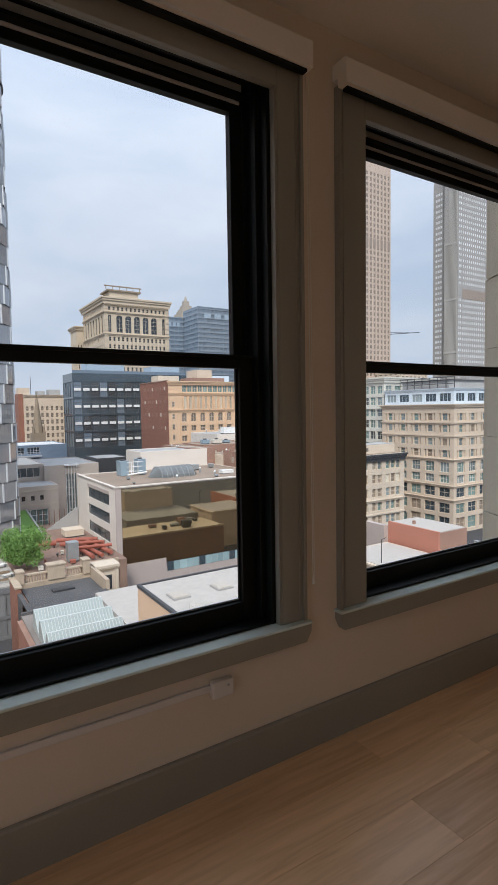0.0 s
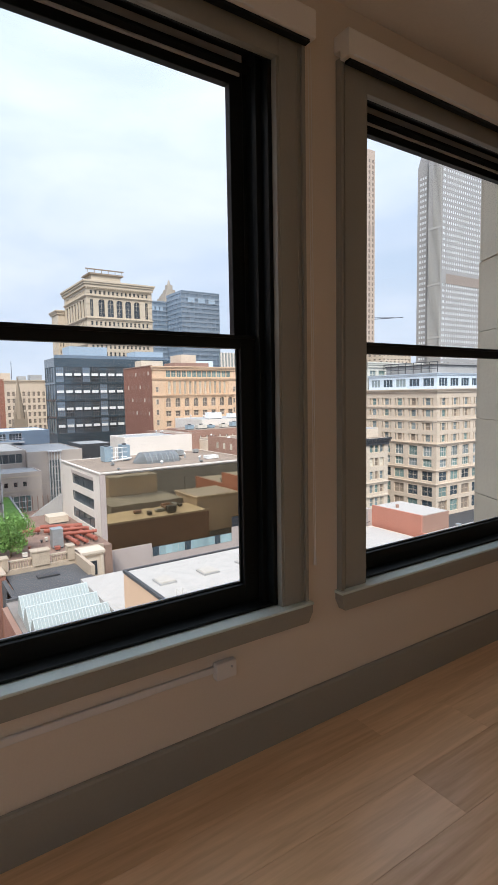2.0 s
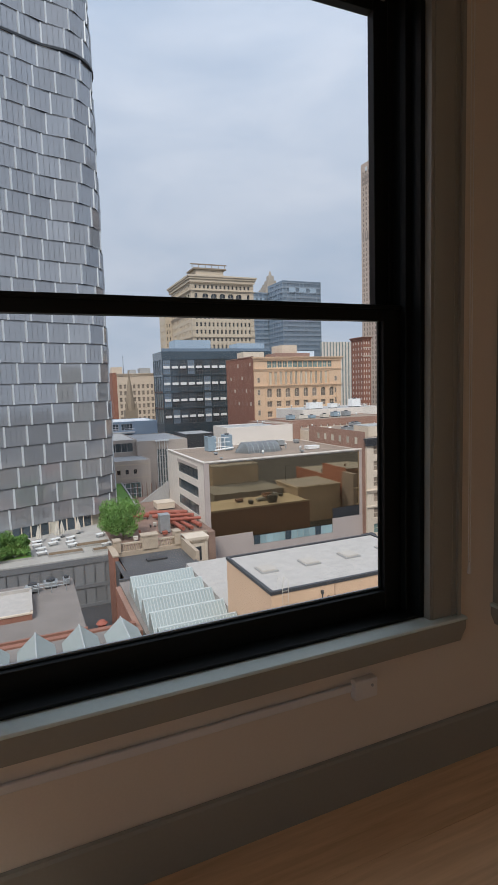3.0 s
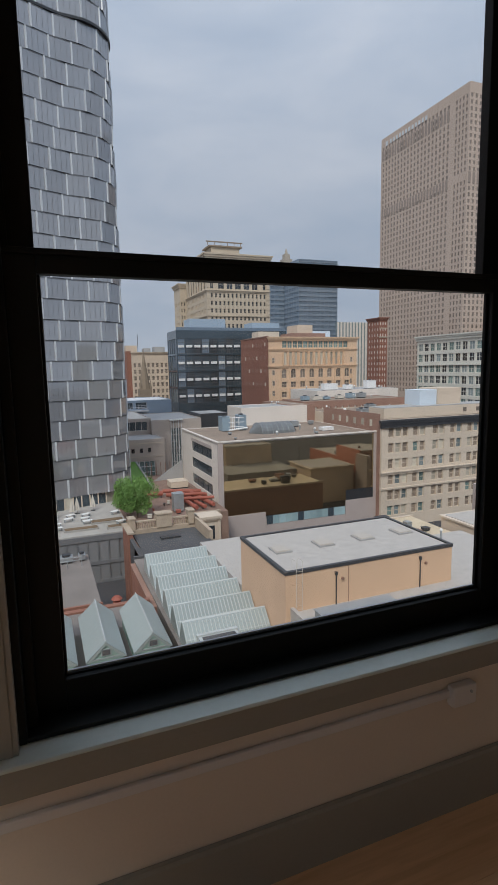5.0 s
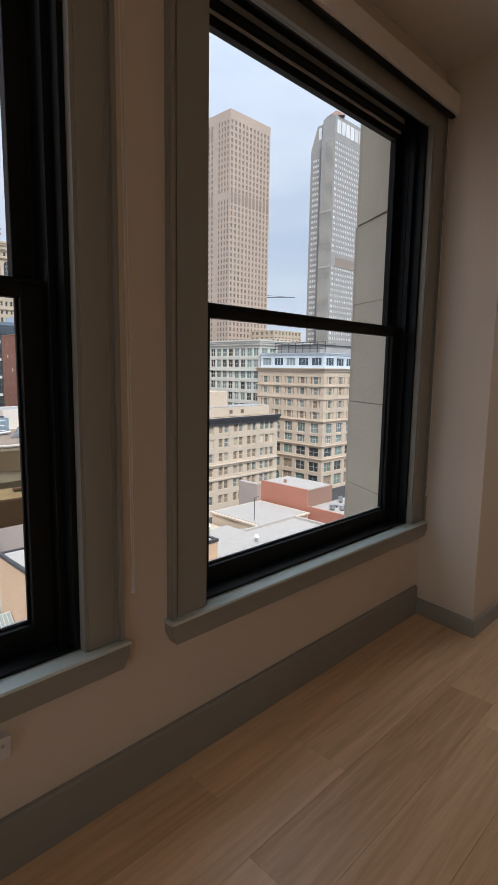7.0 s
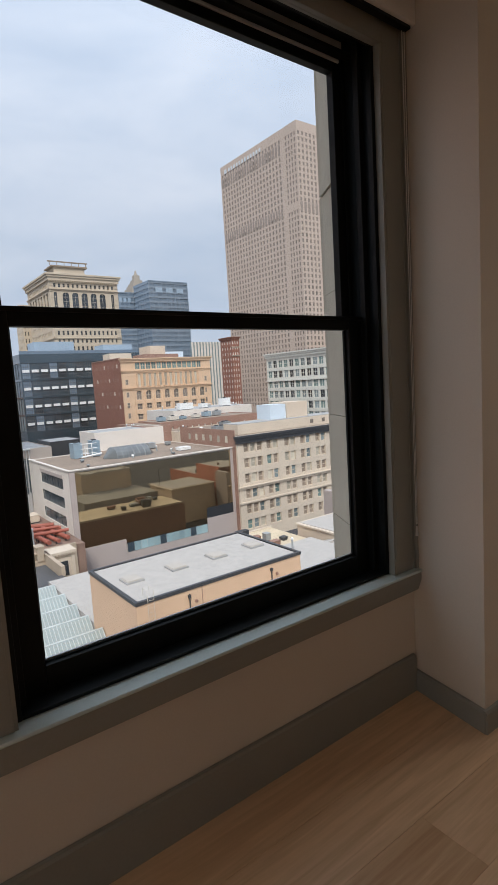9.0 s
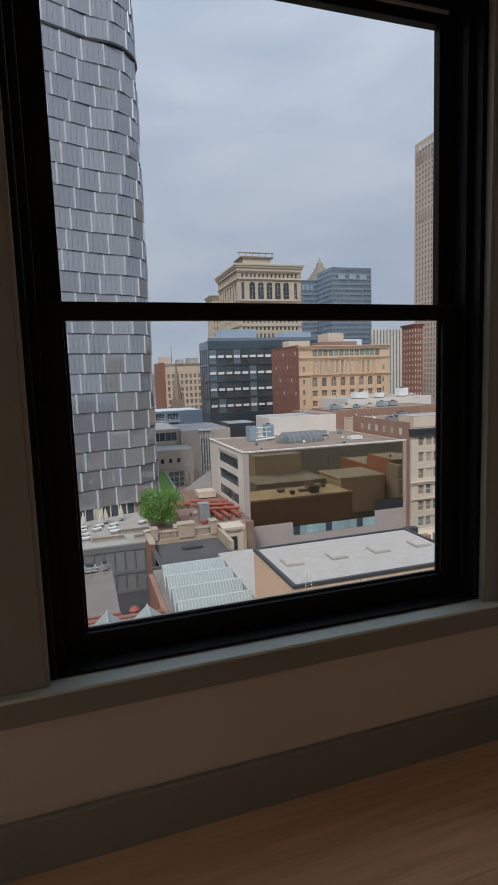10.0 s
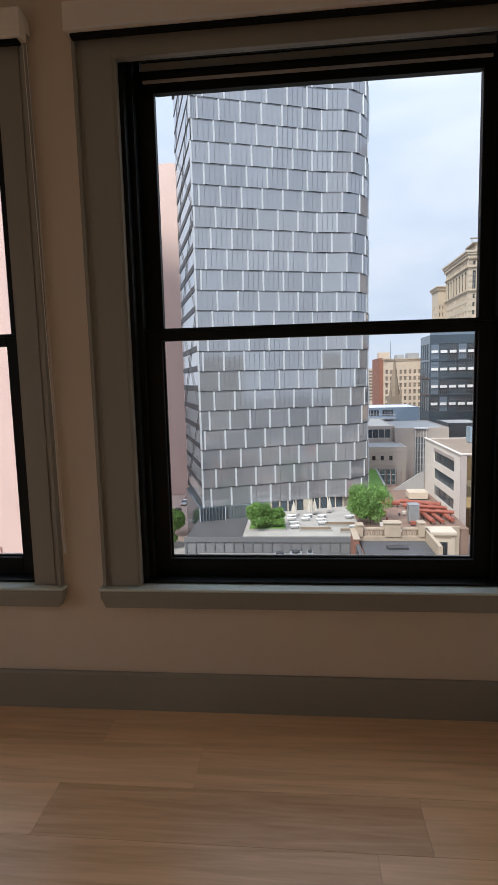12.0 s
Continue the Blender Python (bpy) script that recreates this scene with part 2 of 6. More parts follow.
BROWNBLIND = mat("brown_roller_blinds", (0.27, 0.215, 0.17), 0.7, var=0.15, rand=0.2, scale=0.3)
TEALGLASS = mat("teal_tinted_glass", (0.17, 0.25, 0.24), 0.12, var=0.25, rand=0.3, scale=0.3, spec=0.8)
# near-white base colour stands in for sky mirrored in the skyscraper panes
SKYPANE = mat("pane_painted_sky_reflection", (0.74, 0.76, 0.78), 0.15, var=0.1, rand=0.15, scale=0.1, spec=0.8)
RIBSTONE = mat("pale_granite_ribs", (0.42, 0.41, 0.39), 0.6, var=0.08, scale=0.05, fine=1)
SAWRIB = mat("weathered_glazing_bar", (0.50, 0.53, 0.53), 0.5, metal=0.2, var=0.15, scale=1.0)
BLINDS = mat("drawn_blinds", (0.50, 0.46, 0.38), 0.7, var=0.15, rand=0.5, scale=0.3)
CANVAS = mat("canvas", (0.62, 0.58, 0.52), 0.9, var=0.06)
WHITEPAINT = mat("white_paint", (0.78, 0.78, 0.78), 0.5, var=0.04)


# ---------------------------------------------------------------- geometry helpers
def hang(ob, parent):
    """Parents ob, which stays where it is in the world, to a thing's base or to a part in world coordinates."""
    ob.parent = parent
    if parent.type == "EMPTY":
        ob.matrix_parent_inverse = Matrix.Translation(parent.location).inverted()
    return ob


class Geo:
    """Gathers boxes and polygons for one mesh."""

    def __init__(self):
        self.v, self.f, self.m = [], [], []

    def poly(self, pts, m=0):
        k = len(self.v)
        self.v += [tuple(p) for p in pts]
        self.f.append(tuple(range(k, k + len(pts)))); self.m.append(m)
        return self

    def box(self, x0, x1, y0, y1, z0, z1, m=0):
        k = len(self.v)
        self.v += [(x0, y0, z0), (x1, y0, z0), (x1, y1, z0), (x0, y1, z0), (x0, y0, z1), (x1, y0, z1), (x1, y1, z1), (x0, y1, z1)]
        for q in ((3, 2, 1, 0), (4, 5, 6, 7), (0, 1, 5, 4), (1, 2, 6, 5), (2, 3, 7, 6), (3, 0, 4, 7)):
            self.f.append(tuple(k + i for i in q)); self.m.append(m)
        return self

    def prism(self, outline, z0, z1, m=0, top=None):
        """Upright prism over a plan outline, counter-clockwise."""
        k, c = len(self.v), len(outline)
        self.v += [(x, y, z0) for x, y in outline] + [(x, y, z1) for x, y in outline]
        for i in range(c):
            j = (i + 1) % c
            self.f.append((k + i, k + j, k + c + j, k + c + i)); self.m.append(m)
        self.f.append(tuple(k + c + i for i in range(c))); self.m.append(m if top is None else top)
        self.f.append(tuple(k + i for i in reversed(range(c)))); self.m.append(m)
        return self

    def profile(self, pts, x0, x1, m=0):
        """A (y, z) outline swept along x."""
        k, c = len(self.v), len(pts)
        self.v += [(x0, y, z) for y, z in pts] + [(x1, y, z) for y, z in pts]
        for i in range(c):
            j = (i + 1) % c
            self.f.append((k + i, k + j, k + c + j, k + c + i)); self.m.append(m)
        self.f.append(tuple(k + i for i in reversed(range(c)))); self.m.append(m)
        self.f.append(tuple(k + c + i for i in range(c))); self.m.append(m)
        return self

    def tube(self, a, b, r0, r1=None, n=10, m=0):
        a, b = Vector(a), Vector(b)
        r1 = r0 if r1 is None else r1
        q = (b - a).to_track_quat("Z", "Y")
        k = len(self.v)
        for p, r in ((a, r0), (b, r1)):
            for i in range(n):
                t = math.tau * i / n
                self.v.append(tuple(p + q @ Vector((r * math.cos(t), r * math.sin(t), 0))))
        for i in range(n):
            j = (i + 1) % n
            self.f.append((k + i, k + j, k + n + j, k + n + i)); self.m.append(m)
        self.f.append(tuple(k + i for i in reversed(range(n)))); self.m.append(m)
        self.f.append(tuple(k + n + i for i in range(n))); self.m.append(m)
        return self

    def mesh(self, name, mats):
        me = bpy.data.meshes.new(name)
        me.from_pydata(self.v, [], self.f)
        for mm in (mats if isinstance(mats, (list, tuple)) else [mats]):
            me.materials.append(mm)
        me.polygons.foreach_set("material_index", self.m)
        bm = bmesh.new(); bm.from_mesh(me)
        bmesh.ops.recalc_face_normals(bm, faces=bm.faces)
        bm.to_mesh(me); bm.free()
        return me

    def put(self, name, mats, parent=None, bevel=0.0):
        ob = new(name, self.mesh(name, mats))
        if parent:
            hang(ob, parent)
        if bevel:
            md = ob.modifiers.new("bevel", "BEVEL")
            md.width, md.segments, md.limit_method = bevel, 2, "ANGLE"
        return ob


def thing(name, label, category, at=(0, 0, 0), group="", kind=""):
    ob = new(name)
    ob.location = at
    ob.empty_display_size = 0.1
    return tagged(ob, label, category, group, kind)


def box_part(name, x0, x1, y0, y1, z0, z1, material, parent=None, bevel=0.0):
    return Geo().box(x0, x1, y0, y1, z0, z1).put(name, material, parent, bevel)


# ---------------------------------------------------------------- the room
CEIL = 3.17
WT = 0.20                      # depth of the window wall
GLASS_L, GLASS_R = (-1.663, -0.283), (0.45, 1.83)
JAMB = 0.125                   # glass edge to opening edge
STOOL_Z, HEAD_Z = 0.605, 2.90
OPEN = [(g0 - JAMB, g1 + JAMB) for g0, g1 in (GLASS_L, GLASS_R)]
X_W, X_E, Y_S = -3.6, 4.6, -4.6
PIER_X, PIER_Y = 2.10, -0.385

wall_n = Geo()
xs = [X_W, OPEN[0][0], OPEN[0][1], OPEN[1][0], OPEN[1][1], PIER_X]
for i in (0, 2, 4):
    wall_n.box(xs[i], xs[i + 1], 0, WT, 0, CEIL)
for i in (1, 3):
    wall_n.box(xs[i], xs[i + 1], 0, WT, 0, STOOL_Z - 0.03)
    wall_n.box(xs[i], xs[i + 1], 0, WT, HEAD_Z, CEIL)
tagged(wall_n.put("wall_north", WALLPAINT), "off-white painted plaster wall with two tall windows", "wall", kind="structure")
tagged(Geo().prism([(2.04, PIER_Y), (X_E, PIER_Y), (X_E, WT), (PIER_X, WT), (PIER_X, 0)], 0, CEIL).put("wall_pier", WALLPAINT), "off-white plaster pier beside the window", "wall", kind="structure")
# the east and west openings are unseen, added to hold the fill lamps
we = Geo()
for a, b in ((Y_S - 0.15, -1.42), (-0.52, WT)):
    we.box(X_E, X_E + 0.15, a, b, 0, CEIL)
we.box(X_E, X_E + 0.15, -1.42, -0.52, 0, 0.6).box(X_E, X_E + 0.15, -1.42, -0.52, 2.9, CEIL)
tagged(we.put("wall_east", WALLPAINT), "off-white painted plaster wall", "wall", kind="structure")
ww = Geo()
for a, b in ((Y_S - 0.15, -4.0), (-1.5, WT)):
    ww.box(X_W - 0.15, X_W, a, b, 0, CEIL)
ww.box(X_W - 0.15, X_W, -4.0, -1.5, 0, 0.6).box(X_W - 0.15, X_W, -4.0, -1.5, 2.9, CEIL)
tagged(ww.put("wall_west", WALLPAINT), "off-white painted plaster wall", "wall", kind="structure")
tagged(box_part("wall_south", X_W, X_E, Y_S - 0.15, Y_S, 0, CEIL, WALLPAINT), "off-white painted plaster wall", "wall", kind="structure")
tagged(box_part("ceiling", X_W - 0.15, X_E + 0.15, Y_S - 0.15, WT, CEIL, CEIL + 0.2, CEILPAINT), "off-white painted ceiling", "ceiling", kind="structure")

# masonry beyond the room, with the splayed limestone jamb outside
ext = Geo()
ext.box(-45, -2.4, WT + 0.005, 0.55, -36, 12)
ext.box(-45, 75, WT + 0.005, 0.5, -36, 0.45)
ext.box(-2.4, 2.0, WT + 0.005, 0.5, 3.1, 12)
ext.box(2.9, 75, WT + 0.005, 0.55, -36, 12)
tagged(ext.put("wall_outer", STONE), "weathered limestone outer wall", "wall", kind="structure")
jamb = thing("stone_pilaster", "weathered beige limestone blocks beside the window outside", "pilaster", (2.1, 0.3, -1), kind="structure")
zb, k = -1.2, 0
random.seed(5)
while zb < 5.0:
    h = (0.66, 0.52, 0.74, 0.58)[k % 4]
    e = random.uniform(-0.012, 0.012)
    Geo().prism([(2.0 + e, WT + 0.001), (2.9, WT + 0.001), (2.9, 0.66), (2.245 + e, 0.66 + e), (2.235 + e, 0.63 + e)], zb + 0.002, zb + h - 0.002).put("stone_block", STONE, jamb)
    zb += h; k += 1

# window trim: casings, jamb liners, stool and fascia
CASING = ((OPEN[0][0] - 0.13, -0.035), (0.163, PIER_X - 0.003))
for n_, ((o0, o1), (c0, c1)) in enumerate(zip(OPEN, CASING)):
    trim = thing("trim_%d" % (n_ + 1), "grey painted window casing, stool and apron", "window trim", (o0, 0, STOOL_Z), kind="structure")
    for a, b, s in ((c0, o0, 1), (o1, c1, -1)):
        edge = a if s == 1 else b
        g = Geo().box(a, b, -0.022, 0, STOOL_Z, 2.93)
        g.box(min(edge, edge + s * 0.016), max(edge, edge + s * 0.016), -0.036, -0.022, STOOL_Z, 2.93)
        g.box(min(edge + s * 0.03, edge + s * 0.036), max(edge + s * 0.03, edge + s * 0.036), -0.026, -0.022, STOOL_Z, 2.93)
        g.put("casing", TRIM, trim, 0.003)
        e = o0 if s == 1 else o1
        box_part("jamb_liner", min(e, e + s * 0.012), max(e, e + s * 0.012), -0.018, 0.0135, STOOL_Z, 2.835, TRIM, trim)
    Geo().box(o0, o1, -0.022, 0.0, 2.835, 2.93).box(o0, o1, 0.0, 0.0135, 2.835, 2.85).put("head_casing", TRIM, trim, 0.002)
    e0, e1 = c0 - 0.014, min(c1 + 0.014, PIER_X - 0.002)
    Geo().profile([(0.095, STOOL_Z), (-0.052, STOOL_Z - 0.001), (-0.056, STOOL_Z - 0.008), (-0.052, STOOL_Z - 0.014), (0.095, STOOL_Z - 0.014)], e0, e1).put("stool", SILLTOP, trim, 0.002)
    k = Geo()
    zt, zb, f0, f1 = STOOL_Z - 0.0145, STOOL_Z - 0.092, 0.004, 0.026
    k.prism([(e0 + f0, -0.05), (e1 - f0, -0.05), (e1 - f0, -0.001), (e0 + f0, -0.001)], zt - 0.03, zt)
    q0, q1 = [(e0 + f0, -0.05), (e1 - f0, -0.05), (e1 - f0, -0.001), (e0 + f0, -0.001)], [(e0 + f1, -0.046), (e1 - f1, -0.046), (e1 - f1, -0.001), (e0 + f1, -0.001)]
    for i in range(4):
        j = (i + 1) % 4
        k.poly([(*q1[i], zb), (*q1[j], zb), (*q0[j], zt - 0.03), (*q0[i], zt - 0.03)])
    k.poly([(*p, zb) for p in reversed(q1)])
    k.put("apron", TRIM, trim)

# black double-hung windows
for n_, ((g0, g1), (o0, o1)) in enumerate(zip((GLASS_L, GLASS_R), OPEN)):
    win = thing("window_%d" % (n_ + 1), "tall black double-hung window with two large clear panes, closed", "window", (o0, 0.1, STOOL_Z), kind="structure")
    fr = Geo()
    for a, s in ((o0, 1), (o1, -1)):
        fr.box(min(a, a + s * 0.03), max(a, a + s * 0.03), 0.014, 0.19, STOOL_Z, HEAD_Z)
        fr.box(min(a + s * 0.03, a + s * 0.055), max(a + s * 0.03, a + s * 0.055), 0.062, 0.092, STOOL_Z, HEAD_Z)
        fr.box(min(a + s * 0.03, a + s * 0.05), max(a + s * 0.03, a + s * 0.05), 0.095, 0.19, STOOL_Z, HEAD_Z)
        fr.box(min(a + s * 0.03, a + s * 0.068), max(a + s * 0.03, a + s * 0.068), 0.137, 0.144, 1.765, HEAD_Z)
        fr.tube((a + s * 0.05, 0.105, 1.62), (a + s * 0.05, 0.105, 1.74), 0.006, n=8)
    fr.box(o0 + 0.03, o1 - 0.03, 0.014, 0.19, HEAD_Z - 0.012, HEAD_Z)
    fr.box(o0 + 0.03, o1 - 0.03, 0.014, 0.026, 2.836, HEAD_Z)
    fr.box(o0 + 0.03, o1 - 0.03, 0.016, 0.097, STOOL_Z + 0.0005, STOOL_Z + 0.012)
    fr.box(o0 + 0.03, o1 - 0.03, 0.10, 0.14, 2.827, 2.842)
    fr.box(o0 + 0.03, o1 - 0.03, 0.15, 0.2, STOOL_Z - 0.03, STOOL_Z + 0.01)
    fr.put("window_frame", BLACK, win, 0.003)
    lower = Geo()
    lo, hi = o0 + 0.052, o1 - 0.052
    lower.box(lo, g0, 0.098, 0.135, STOOL_Z + 0.004, 1.76)
    lower.box(g1, hi, 0.098, 0.135, STOOL_Z + 0.004, 1.76)
    lower.box(g0, g1, 0.098, 0.135, STOOL_Z + 0.004, 0.697)
    lower.box(g0, g1, 0.098, 0.135, 1.707, 1.76)
    lower.box(lo, hi, 0.086, 0.098, 1.748, 1.762)
    for a, s in ((g0, 1), (g1, -1)):
        lower.box(min(a, a + s * 0.008), max(a, a + s * 0.008), 0.118, 0.132, 0.697, 1.707)
    lower.box(g0, g1, 0.118, 0.132, 0.697, 0.703)
    sash = lower.put("lower_sash", BLACK, win, 0.003)
    box_part("glazing_bead", g0 + 0.001, g1 - 0.001, 0.1235, 0.1305, 0.7032, 0.7075, GALV, sash)
    p = box_part("pane", g0, g1, 0.118, 0.122, 0.697, 1.707, CLEAR, sash); p.visible_shadow = False
    upper, u1 = Geo(), g1 + 0.012 * n_
    upper.box(lo, g0, 0.146, 0.183, 1.715, 2.85)
    upper.box(u1, hi, 0.146, 0.183, 1.715, 2.85)
    upper.box(g0, u1, 0.146, 0.183, 1.715, 1.762)
    upper.box(g0, u1, 0.146, 0.183, 2.776, 2.888)
    sash = upper.put("upper_sash", BLACK, win, 0.003)
    p = box_part("pane", g0, u1, 0.163, 0.167, 1.762, 2.776, CLEAR, sash); p.visible_shadow = False
    # grey rails above the upper pane
    Geo().box(g0 - 0.045, g1 + 0.045, 0.12, 0.1365, 2.846, 2.885).put("head_rail", GREYRAIL, win, 0.002)
    Geo().box(g0 - 0.045, g1 + 0.045, 0.137, 0.1455, 2.813, 2.8262).put("head_rail", GREYRAIL, win, 0.002)

# roller shade cassettes
for n_, (o0, o1) in enumerate(OPEN):
    a, b = (-1.96, -0.022) if n_ == 0 else (0.155, PIER_X - 0.004)
    cas = thing("roller_shade", "off-white roller shade cassette above a window, shade rolled up", "roller shade", (a, -0.05, 2.9), "roller shades")
    Geo().profile([(-0.037, 2.91), (-0.082, 2.91), (-0.09, 2.912), (-0.09, 3.012), (-0.086, 3.02), (-0.0, 3.02), (-0.0, 2.95), (-0.037, 2.95)], a, b).put("cassette", SHADE, cas, 0.003)
    # highlight along the cassette's lower edge, modelled as a thin white strip
    Geo().box(a + 0.03, b - 0.3, -0.0945, -0.09, 2.911, 2.918).put("edge_strip", WHITEPAINT, cas)
    Geo().box(a + 0.02, b - 0.02, -0.075, -0.045, 2.897, 2.91).put("hem_bar", BLACK, cas, 0.002)
    cx = -0.012 if n_ == 0 else PIER_X - 0.03
    ch = Geo()
    ch.tube((cx - 0.02, -0.05, 2.9), (cx + 0.004, -0.042, 0.80 if n_ == 0 else 0.82), 0.0018, n=6)
    ch.tube((cx - 0.005, -0.05, 2.9), (cx + 0.012, -0.042, 0.80 if n_ == 0 else 0.82), 0.0018, n=6)
    ch.put("bead_chain", PLASTIC, cas)
    Geo().tube((cx + 0.008, -0.042, 0.765), (cx + 0.008, -0.042, 0.81), 0.008, 0.004, n=10).put("chain_weight", PLASTIC, cas)

# baseboards
bb = lambda a, b, h=0.10: Geo().profile([(-0.002, 0), (-0.02, 0), (-0.02, h - 0.012), (-0.014, h - 0.002), (-0.002, h)], a, b)
tagged(bb(X_W, PIER_X - 0.021, 0.182).put("baseboard_north", TRIM), "tall grey painted baseboard", "baseboard", kind="structure")
pb = bb(0.0, -PIER_Y + 0.02).put("baseboard_pier", TRIM)
pb.matrix_world = pose(PIER_X, 0, 0, 0, 0, -98.9)
tagged(pb, "low grey painted baseboard on the pier", "baseboard", kind="structure")
pe = bb(2.021, X_E).put("baseboard_east", TRIM)
pe.location = (0, PIER_Y, 0)
tagged(pe, "tall grey painted baseboard", "baseboard", kind="structure")

# raceway and its box under the first window
rw = thing("cable_raceway", "off-white surface cable raceway with an end box on the wall", "cable raceway", (-1.5, -0.01, 0.42))
Geo().box(-3.5, -0.50, -0.016, -0.001, 0.413, 0.440).put("channel", PLASTIC, rw, 0.004)
Geo().box(-0.51, -0.415, -0.034, -0.001, 0.385, 0.455).put("box", PLASTIC, rw, 0.006)
Geo().tube((-0.44, -0.034, 0.432), (-0.44, -0.038, 0.432), 0.005, n=10).put("screw", GALV, rw)


# ---------------------------------------------------------------- the city
GROUND = -36.0
VIEW = Vector((0, 0, 1.5))


def window_mesh(name, w, h, glass, frame_mat, bar=0.09, mull=0, rails=1, arch=False, depth=0.12):
    """A framed window, its outside towards -y, its base at the origin."""
    g = Geo()
    g.box(-w / 2, w / 2, 0.02, 0.06, 0, h, 0)
    if frame_mat is not None:
        for a, b in ((-w / 2, -w / 2 + bar), (w / 2 - bar, w / 2)):
            g.box(a, b, -depth * 0.4, 0.03, 0, h, 1)
        g.box(-w / 2 + bar, w / 2 - bar, -depth * 0.4, 0.03, 0, bar, 1)
        g.box(-w / 2 + bar, w / 2 - bar, -depth * 0.4, 0.03, h - bar, h, 1)
        for i in range(rails):
            z = h * (i + 1) / (rails + 1)
            g.box(-w / 2 + bar, w / 2 - bar, -depth * 0.3, 0.03, z - bar / 2, z + bar / 2, 1)
        for i in range(mull):
            x = -w / 2 + w * (i + 1) / (mull + 1)
            g.box(x - bar / 2, x + bar / 2, -depth * 0.35, 0.03, bar, h - bar, 1)
    return g.mesh(name, [glass, frame_mat or glass])


def even(n, total, part, start=0.0, margin=0.0):
    """n openings of the given share of their bay along a length."""
    bay = (total - 2 * margin) / n
    return [(start + margin + bay * (i + (1 - part) / 2), start + margin + bay * (i + (1 + part) / 2)) for i in range(n)]


class House:
    """A block with real window openings: a core, a pierced outer skin and one window in each opening."""

    def __init__(self, label, x0, x1, y0, y1, z1, wall, roof=None, z0=GROUND, skin=0.35, category="building", name="office_building", core=None):
        self.d, self.wall = skin, wall
        self.x0, self.x1, self.y0, self.y1, self.z0, self.z1 = x0, x1, y0, y1, z0, z1
        self.ob = thing(name, label, category, ((x0 + x1) / 2, (y0 + y1) / 2, z0))
        self.skin, self.wins = Geo(), []
        Geo().box(x0 + skin, x1, y0 + skin, y1, z0, z1 - 0.25).put("core", core or wall, self.ob)
        if roof:
            box_part("roof", x0 + skin + 0.01, x1 - 0.01, y0 + skin + 0.01, y1 - 0.01, z1 - 0.3, z1 - 0.16, roof, self.ob)
        self.skin.box(x0 + skin, x1, y1, y1 + 0.3, z0, z1)
        self.skin.box(x1, x1 + 0.3, y0, y1 + 0.3, z0, z1)

    def face(self, side, rows, cols, glass=DARKGLASS, frame_mat=WHITEPANEL, mull=0, rails=1, arches=(), lo=None, hi=None, bar=0.09, arch_cols=None):
        """rows: (z bottom, z top); cols: (from, to) along x for the front, along y for the side."""
        d = self.d
        lo, hi = self.z0 if lo is None else lo, self.z1 if hi is None else hi
        a0, a1 = (self.x0, self.x1) if side == "front" else (self.y0 + d, self.y1)

        def piece(u0, u1, zb, zt):
            if u1 - u0 < 0.01 or zt - zb < 0.01:
                return
            if side == "front":
                self.skin.box(u0, u1, self.y0, self.y0 + d, zb, zt)
            else:
                self.skin.box(self.x0, self.x0 + d, u0, u1, zb, zt)
        z = lo
        for zb, zt in sorted(rows):
            piece(a0, a1, z, zb)
            u = a0
            for c0, c1 in cols:
                piece(u, c0, zb, zt)
                pick = random.choice(glass) if isinstance(glass, tuple) else glass
                self.wins.append((side, (c0 + c1) / 2, zb, c1 - c0, zt - zb, pick, frame_mat, mull, rails, bar))
                u = c1
            piece(u, a1, zb, zt)
            z = zt
        piece(a0, a1, z, hi)
        for zb, zt in rows:
            if (zb, zt) in arches:
                for c0, c1 in (cols if arch_cols is None else arch_cols):
                    self.arch(side, c0, c1, zt)
        return self

    def arch(self, side, c0, c1, zt):
        """Fills the upper corners of an opening to a round head."""
        r, c, n = (c1 - c0) / 2, (c0 + c1) / 2, 6
        for s in (-1, 1):
            pts = [(c + s * r, zt)] + [(c + s * r * math.cos(math.pi / 2 * i / n), zt - r + r * math.sin(math.pi / 2 * i / n)) for i in range(n + 1)]
            for i in range(1, len(pts) - 1):
                tri = (pts[0], pts[i], pts[i + 1])
                if side == "front":
                    self.skin.poly([(u, self.y0 + 0.01, z) for u, z in tri])
                else:
                    self.skin.poly([(self.x0 + 0.01, u, z) for u, z in tri])

    def band(self, side, zb, zt, out, material=None, u0=None, u1=None, name="cornice"):
        """A projecting course."""
        a0, a1 = (self.x0, self.x1) if side == "front" else (self.y0, self.y1)
        a0, a1 = (a0 if u0 is None else u0), (a1 if u1 is None else u1)
        g, h = Geo(), zt - zb
        steps = ((0.0, 0.45, out * 0.45), (0.45, 0.75, out * 0.75), (0.75, 1.0, out)) if h > 0.5 else ((0, 1, out),)
        for f0, f1, o in steps:
            if side == "front":
                g.box(a0 - (o if u0 is None else 0), a1 + (o if u1 is None else 0), self.y0 - o, self.y0 + 0.001, zb + h * f0, zb + h * f1)
            else:
                g.box(self.x0 - o, self.x0 + 0.001, a0 + 0.002, a1 + o, zb + h * f0, zb + h * f1)
        return g.put(name, material or self.wall, self.ob)

